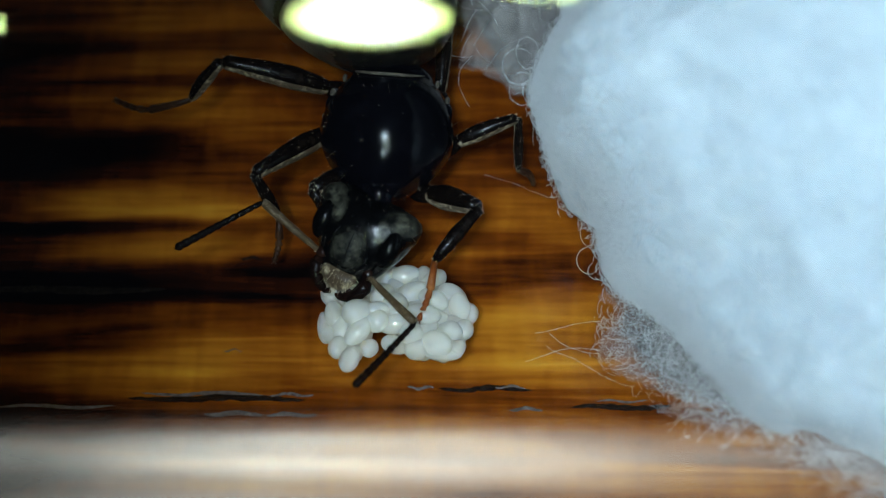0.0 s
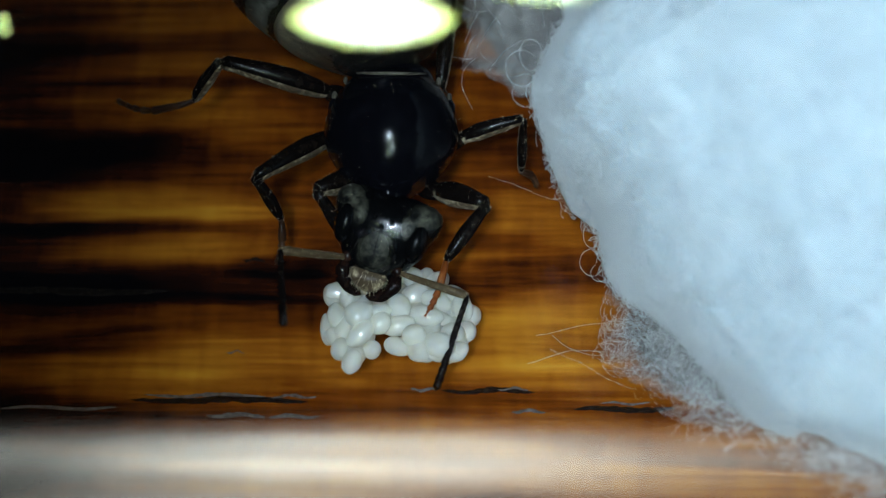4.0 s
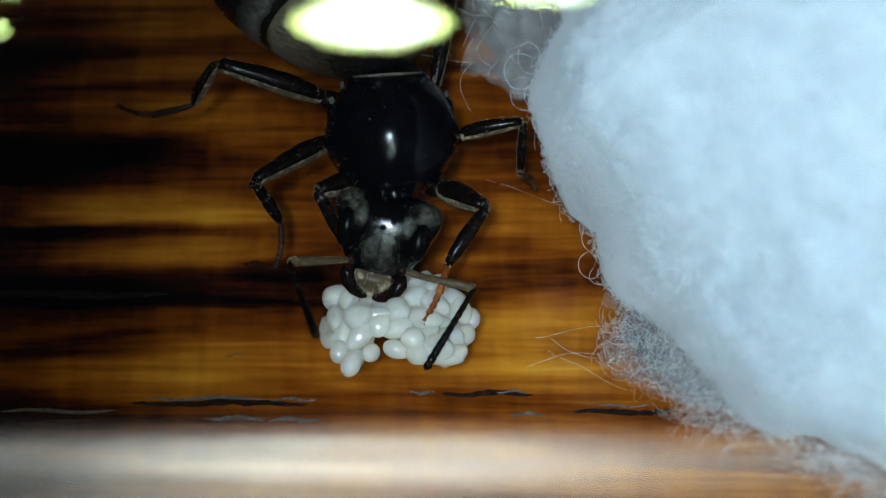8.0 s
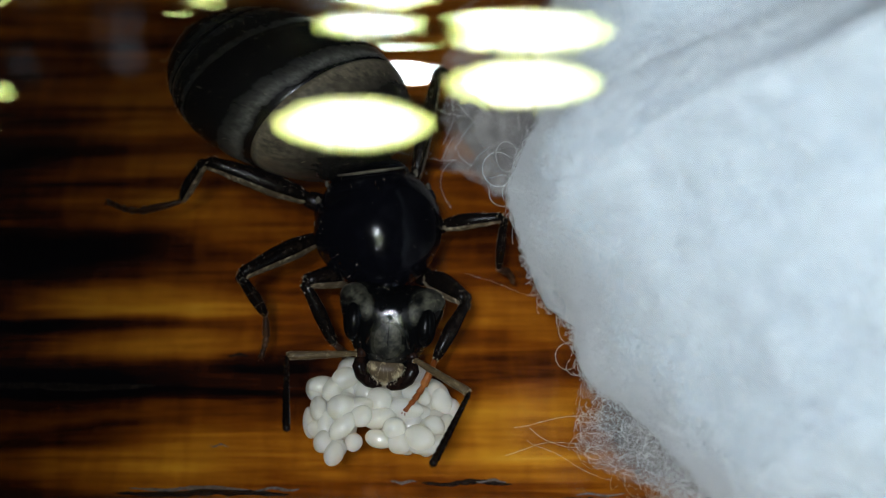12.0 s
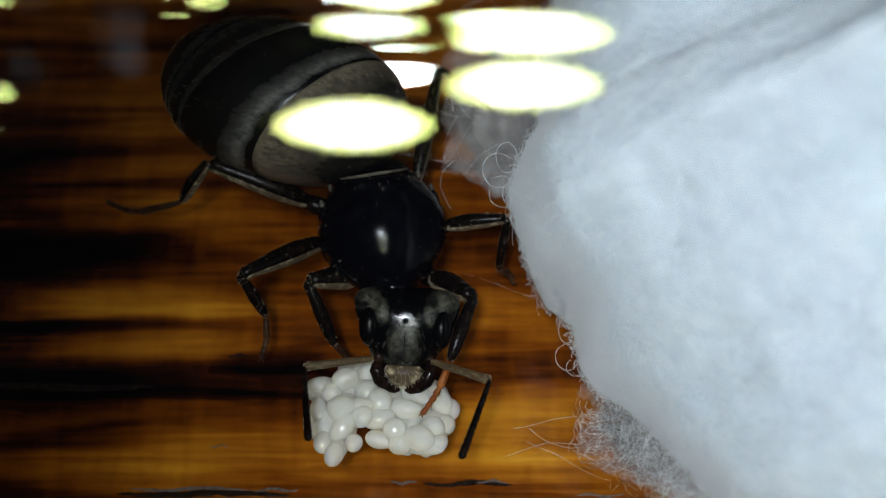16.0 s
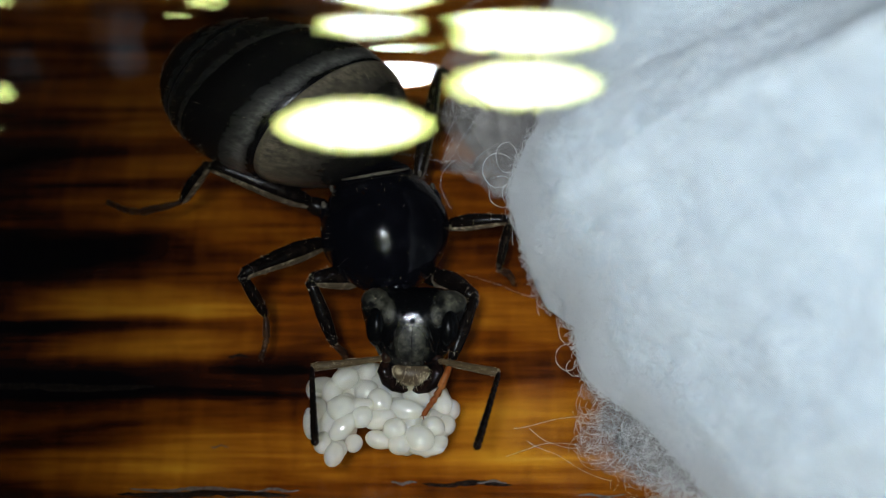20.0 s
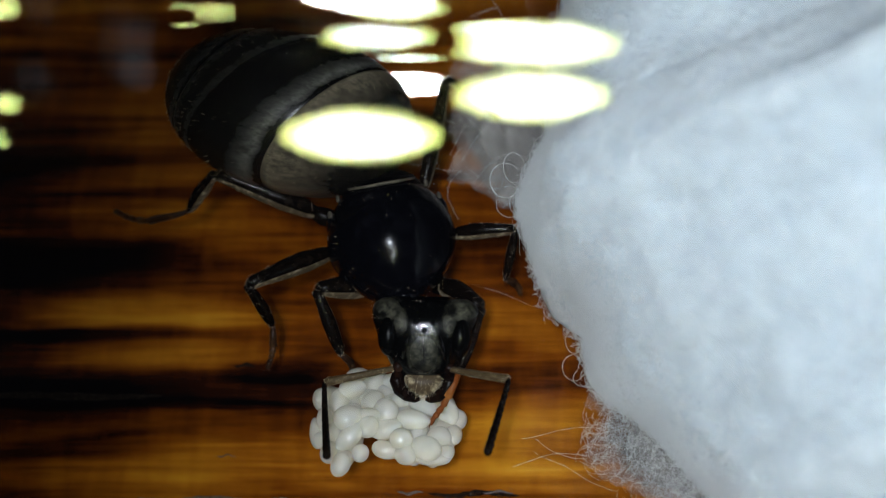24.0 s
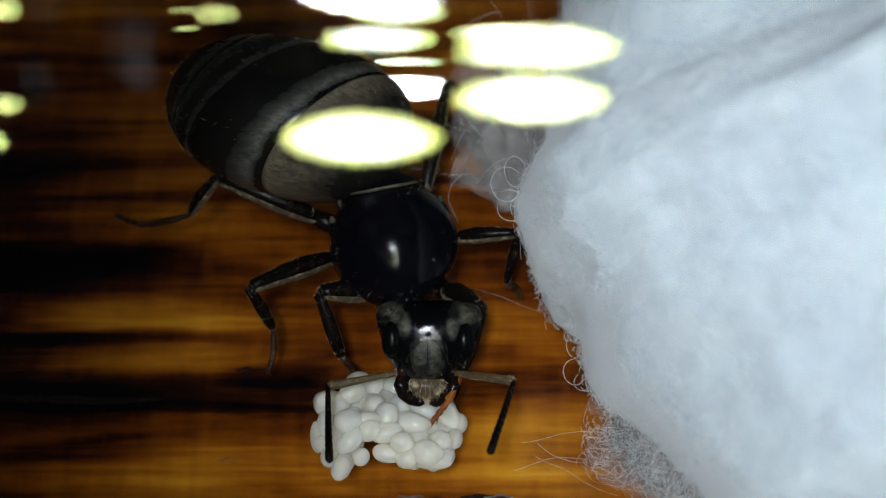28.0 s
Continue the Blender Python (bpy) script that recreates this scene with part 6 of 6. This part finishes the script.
    walk(ant_tarsus_lh, [
        (0, mm(3.062, 0.349, -1.409, -2.6, 36.4, -7.8)), (1, mm(3.025, 0.376, -1.412, -1.9, 36.8, -5.5)),
        (2, mm(2.949, 0.384, -1.428, -1.8, 37.5, -5.1)), (3, mm(2.944, 0.386, -1.429, -1.8, 37.5, -4.9)),
        (3.5, mm(2.953, 0.377, -1.429, -2.0, 37.4, -5.8)), (6, mm(2.886, 0.398, -1.437, -1.5, 38.0, -4.1)),
        (8, mm(2.822, 0.405, -1.444, -1.4, 38.6, -3.7)), (9, mm(2.838, 0.417, -1.439, -0.9, 38.4, -2.5)),
        (9.5, mm(2.811, 0.410, -1.444, -1.2, 38.6, -3.2)), (10.5, mm(2.824, 0.429, -1.437, -0.5, 38.5, -1.4)),
        (12.5, mm(2.813, 0.442, -1.435, -0.1, 38.5, -0.2)), (14.5, mm(2.849, 0.451, -1.427, 0.3, 38.1, 0.8)),
        (17, mm(2.890, 0.465, -1.416, 0.8, 37.7, 2.3)), (21.5, mm(2.929, 0.465, -1.408, 0.9, 37.3, 2.5)),
        (23.5, mm(2.892, 0.470, -1.414, 1.0, 37.6, 2.9)), (28, mm(2.922, 0.479, -1.405, 1.3, 37.3, 3.8))])
    walk(ant_femur_rf, [
        (0, mm(0.649, -0.867, 1.350, -0.0, -25.4, -31.1)), (1, mm(0.669, -0.909, 1.350, 0.0, -26.0, -30.1)),
        (2, mm(0.656, -0.873, 1.350, 0.0, -25.5, -30.7)), (3, mm(0.699, -0.835, 1.350, 0.0, -26.2, -26.3)),
        (3.5, mm(0.734, -0.781, 1.350, 0.0, -26.2, -29.1)), (6, mm(0.814, -0.698, 1.350, 0.0, -26.5, -34.3)),
        (8, mm(0.865, -0.593, 1.350, 0.0, -26.0, -39.3)), (9, mm(0.959, -0.541, 1.350, 0.0, -26.5, -43.3)),
        (9.5, mm(0.977, -0.463, 1.350, -0.0, -25.7, -46.3)), (10.5, mm(1.011, -0.493, 1.350, 0.0, -26.4, -46.1)),
        (12.5, mm(1.042, -0.478, 1.350, 0.0, -26.7, -46.9)), (14.5, mm(1.107, -0.468, 1.350, 0.0, -28.6, -44.5)),
        (17, mm(1.181, -0.466, 1.350, 0.0, -30.0, -45.5)), (21.5, mm(1.241, -0.440, 1.350, -0.0, -30.7, -47.6)),
        (23.5, mm(1.223, -0.425, 1.350, -0.0, -30.2, -47.5)), (28, mm(1.272, -0.424, 1.350, 0.0, -31.2, -48.5))])
    walk(ant_tibia_rf, [
        (0, mm(1.500, -0.000, 0.000, -25.2, 5.7, -103.0)), (1, mm(1.500, 0.000, -0.000, -25.6, 5.4, -104.1)),
        (2, mm(1.500, -0.000, 0.000, -25.4, 6.1, -101.4)), (3, mm(1.500, -0.000, 0.000, -25.9, 6.4, -104.8)),
        (3.5, mm(1.500, 0.000, 0.000, -26.2, 7.6, -102.2)), (6, mm(1.500, 0.000, 0.000, -26.9, 10.1, -96.9)),
        (8, mm(1.500, 0.000, -0.000, -26.6, 12.6, -90.2)), (9, mm(1.500, 0.000, 0.000, -27.0, 15.0, -85.6)),
        (9.5, mm(1.500, 0.000, 0.000, -25.8, 16.5, -80.0)), (10.5, mm(1.500, -0.000, -0.000, -26.5, 17.2, -79.7)),
        (12.5, mm(1.500, -0.000, -0.000, -26.5, 18.3, -77.6)), (14.5, mm(1.500, 0.000, 0.000, -28.2, 22.1, -75.1)),
        (17, mm(1.500, -0.000, 0.000, -29.8, 24.4, -74.8)), (21.5, mm(1.500, 0.000, 0.000, -30.3, 26.3, -73.1)),
        (23.5, mm(1.500, -0.000, 0.000, -29.5, 26.3, -71.8)), (28, mm(1.500, -0.000, -0.000, -30.6, 27.9, -71.6))])
    walk(ant_tarsus_rf, [
        (0, mm(1.149, -1.523, -0.157, -25.0, 14.0, -77.6)), (1, mm(1.119, -1.517, -0.148, -25.7, 13.7, -79.3)),
        (2, mm(1.191, -1.531, -0.167, -25.3, 13.8, -79.4)), (3, mm(1.101, -1.509, -0.175, -26.2, 8.8, -85.5)),
        (3.5, mm(1.172, -1.522, -0.209, -26.2, 10.1, -83.1)), (6, mm(1.316, -1.535, -0.276, -26.2, 12.0, -80.0)),
        (8, mm(1.495, -1.533, -0.343, -25.4, 13.8, -76.7)), (9, mm(1.616, -1.513, -0.407, -25.8, 14.9, -75.6)),
        (9.5, mm(1.761, -1.483, -0.447, -24.9, 15.5, -73.9)), (10.5, mm(1.770, -1.476, -0.466, -26.0, 14.9, -76.9)),
        (12.5, mm(1.822, -1.456, -0.494, -26.3, 14.4, -78.3)), (14.5, mm(1.875, -1.406, -0.592, -28.5, 15.6, -80.2)),
        (17, mm(1.875, -1.381, -0.648, -29.5, 16.0, -77.8)), (21.5, mm(1.909, -1.348, -0.696, -31.2, 21.5, -80.2)),
        (23.5, mm(1.941, -1.338, -0.696, -31.1, 21.6, -82.7)), (28, mm(1.938, -1.318, -0.734, -33.0, 22.3, -88.5))])
    walk(ant_femur_rm, [
        (0, mm(1.237, 0.362, 1.500, 0.0, -15.6, 16.7)), (1, mm(1.236, 0.330, 1.500, 0.0, -15.7, 17.8)),
        (2, mm(1.201, 0.376, 1.500, 0.0, -15.6, 16.1)), (3, mm(1.223, 0.423, 1.500, -0.0, -15.5, 14.6)),
        (3.5, mm(1.245, 0.483, 1.500, 0.0, -15.3, 12.7)), (6, mm(1.258, 0.590, 1.500, 0.0, -15.1, 9.0)),
        (8, mm(1.254, 0.713, 1.500, 0.0, -14.9, 4.7)), (9, mm(1.302, 0.778, 1.500, -0.0, -14.8, 2.3)),
        (9.5, mm(1.297, 0.862, 1.500, 0.0, -14.7, -0.7)), (10.5, mm(1.317, 0.835, 1.500, 0.0, -14.8, 0.2)),
        (12.5, mm(1.322, 0.855, 1.500, -0.0, -14.7, -0.6)), (14.5, mm(1.364, 0.870, 1.500, 0.0, -14.7, -1.4)),
        (17, mm(1.409, 0.878, 1.500, -0.0, -14.6, -1.9)), (21.5, mm(1.449, 0.906, 1.500, -0.0, -14.6, -3.4)),
        (23.5, mm(1.423, 0.923, 1.500, 0.0, -14.6, -3.7)), (28, mm(1.452, 0.927, 1.500, 0.0, -14.6, -4.2))])
    walk(ant_tibia_rm, [
        (0, mm(1.583, -0.000, 0.000, -28.9, 57.1, -128.0)), (1, mm(1.583, -0.000, 0.000, -29.2, 57.2, -128.3)),
        (2, mm(1.583, 0.000, 0.000, -29.9, 57.8, -125.5)), (3, mm(1.583, 0.000, 0.000, -29.0, 57.3, -126.2)),
        (3.5, mm(1.583, 0.000, 0.000, -28.2, 56.8, -126.5)), (6, mm(1.583, 0.000, -0.000, -27.8, 56.7, -125.2)),
        (8, mm(1.583, 0.000, 0.000, -28.0, 57.1, -122.0)), (9, mm(1.583, 0.000, -0.000, -27.2, 56.5, -123.2)),
        (9.5, mm(1.583, 0.000, 0.000, -27.7, 57.1, -120.4)), (10.5, mm(1.583, 0.000, -0.000, -27.2, 56.6, -122.4)),
        (12.5, mm(1.583, -0.000, -0.000, -27.2, 56.6, -122.2)), (14.5, mm(1.583, 0.000, 0.000, -26.4, 56.0, -124.1)),
        (17, mm(1.583, 0.000, 0.000, -25.4, 55.3, -126.3)), (21.5, mm(1.583, 0.000, 0.000, -24.7, 54.8, -127.5)),
        (23.5, mm(1.583, 0.000, 0.000, -25.6, 55.4, -125.7)), (28, mm(1.583, 0.000, 0.000, -24.9, 54.9, -127.0))])
    walk(ant_tarsus_rm, [
        (0, mm(1.094, -0.627, -1.229, -17.1, 68.2, -39.2)), (1, mm(1.091, -0.622, -1.230, -17.9, 68.1, -40.9)),
        (2, mm(1.130, -0.635, -1.238, -16.8, 68.3, -38.2)), (3, mm(1.116, -0.639, -1.232, -15.7, 68.4, -35.9)),
        (3.5, mm(1.107, -0.644, -1.225, -14.3, 68.6, -32.7)), (6, mm(1.120, -0.657, -1.223, -11.7, 68.9, -26.7)),
        (8, mm(1.162, -0.674, -1.229, -8.6, 69.1, -19.7)), (9, mm(1.141, -0.675, -1.221, -6.9, 69.2, -15.7)),
        (9.5, mm(1.181, -0.685, -1.229, -4.8, 69.3, -10.9)), (10.5, mm(1.152, -0.680, -1.222, -5.4, 69.3, -12.2)),
        (12.5, mm(1.155, -0.681, -1.223, -4.8, 69.3, -11.0)), (14.5, mm(1.125, -0.678, -1.214, -4.3, 69.3, -9.7)),
        (17, mm(1.090, -0.672, -1.203, -3.8, 69.3, -8.7)), (21.5, mm(1.070, -0.670, -1.196, -2.8, 69.2, -6.4)),
        (23.5, mm(1.099, -0.675, -1.205, -2.5, 69.3, -5.8)), (28, mm(1.077, -0.672, -1.198, -2.2, 69.3, -5.1))])
    walk(ant_femur_rh, [
        (0, mm(0.900, 1.699, 1.400, 0.0, -17.4, 85.6)), (1, mm(0.875, 1.661, 1.400, 0.0, -17.2, 85.3)),
        (2, mm(0.817, 1.701, 1.400, 0.0, -17.3, 84.0)), (3, mm(0.816, 1.740, 1.400, 0.0, -17.5, 83.7)),
        (3.5, mm(0.824, 1.796, 1.400, -0.0, -17.8, 83.5)), (6, mm(0.769, 1.880, 1.400, 0.0, -18.2, 81.7)),
        (8, mm(0.711, 1.981, 1.400, -0.0, -18.6, 79.7)), (9, mm(0.716, 2.026, 1.400, -0.0, -18.8, 79.2)),
        (9.5, mm(0.689, 2.100, 1.400, -0.0, -19.2, 77.8)), (10.5, mm(0.694, 2.066, 1.400, 0.0, -19.0, 78.4)),
        (12.5, mm(0.676, 2.074, 1.400, 0.0, -19.0, 78.0)), (14.5, mm(0.697, 2.077, 1.400, 0.0, -19.1, 78.3)),
        (17, mm(0.716, 2.070, 1.400, 0.0, -19.1, 78.7)), (21.5, mm(0.739, 2.089, 1.400, -0.0, -19.2, 78.9)),
        (23.5, mm(0.705, 2.100, 1.400, 0.0, -19.2, 78.1)), (28, mm(0.718, 2.094, 1.400, 0.0, -19.2, 78.4))])
    walk(ant_tibia_rh, [
        (0, mm(3.062, 0.000, 0.000, -17.1, 4.5, -103.4)), (1, mm(3.062, 0.000, -0.000, -17.0, 4.7, -101.0)),
        (2, mm(3.062, 0.000, 0.000, -17.2, 4.9, -101.6)), (3, mm(3.062, 0.000, 0.000, -17.2, 4.8, -103.4)),
        (3.5, mm(3.062, 0.000, 0.000, -17.3, 4.7, -106.3)), (6, mm(3.062, 0.000, 0.000, -17.4, 4.8, -108.9)),
        (8, mm(3.062, 0.000, -0.000, -17.6, 5.0, -112.1)), (9, mm(3.062, -0.000, 0.000, -17.5, 5.0, -114.3)),
        (9.5, mm(3.062, 0.000, -0.000, -17.5, 5.1, -116.9)), (10.5, mm(3.062, -0.000, -0.000, -17.6, 5.0, -115.5)),
        (12.5, mm(3.062, 0.000, -0.000, -17.6, 5.1, -115.3)), (14.5, mm(3.062, 0.000, -0.000, -17.5, 5.0, -116.1)),
        (17, mm(3.062, 0.000, 0.000, -17.5, 4.9, -116.3)), (21.5, mm(3.062, 0.000, 0.000, -17.4, 4.8, -117.8)),
        (23.5, mm(3.062, 0.000, 0.000, -17.5, 5.0, -117.3)), (28, mm(3.062, 0.000, -0.000, -17.5, 4.9, -117.4))])
    walk(ant_tarsus_rh, [
        (0, mm(2.823, -1.006, -0.081, -28.2, 51.1, -119.5)), (1, mm(2.866, -1.015, -0.085, -28.0, 51.2, -119.1)),
        (2, mm(2.855, -1.013, -0.089, -28.5, 51.5, -118.2)), (3, mm(2.822, -1.005, -0.087, -28.8, 51.5, -118.2)),
        (3.5, mm(2.772, -0.992, -0.084, -29.3, 51.4, -118.3)), (6, mm(2.728, -0.978, -0.087, -30.2, 51.7, -117.4)),
        (8, mm(2.674, -0.958, -0.091, -31.3, 52.1, -116.3)), (9, mm(2.638, -0.942, -0.090, -31.7, 52.1, -116.2)),
        (9.5, mm(2.596, -0.922, -0.091, -32.6, 52.4, -115.6)), (10.5, mm(2.618, -0.933, -0.091, -32.2, 52.3, -115.8)),
        (12.5, mm(2.620, -0.934, -0.093, -32.3, 52.4, -115.5)), (14.5, mm(2.608, -0.928, -0.091, -32.3, 52.3, -115.8)),
        (17, mm(2.605, -0.927, -0.089, -32.2, 52.2, -116.1)), (21.5, mm(2.581, -0.915, -0.086, -32.3, 52.1, -116.4)),
        (23.5, mm(2.588, -0.918, -0.090, -32.5, 52.3, -115.8)), (28, mm(2.587, -0.918, -0.088, -32.4, 52.2, -116.0))])

motions()
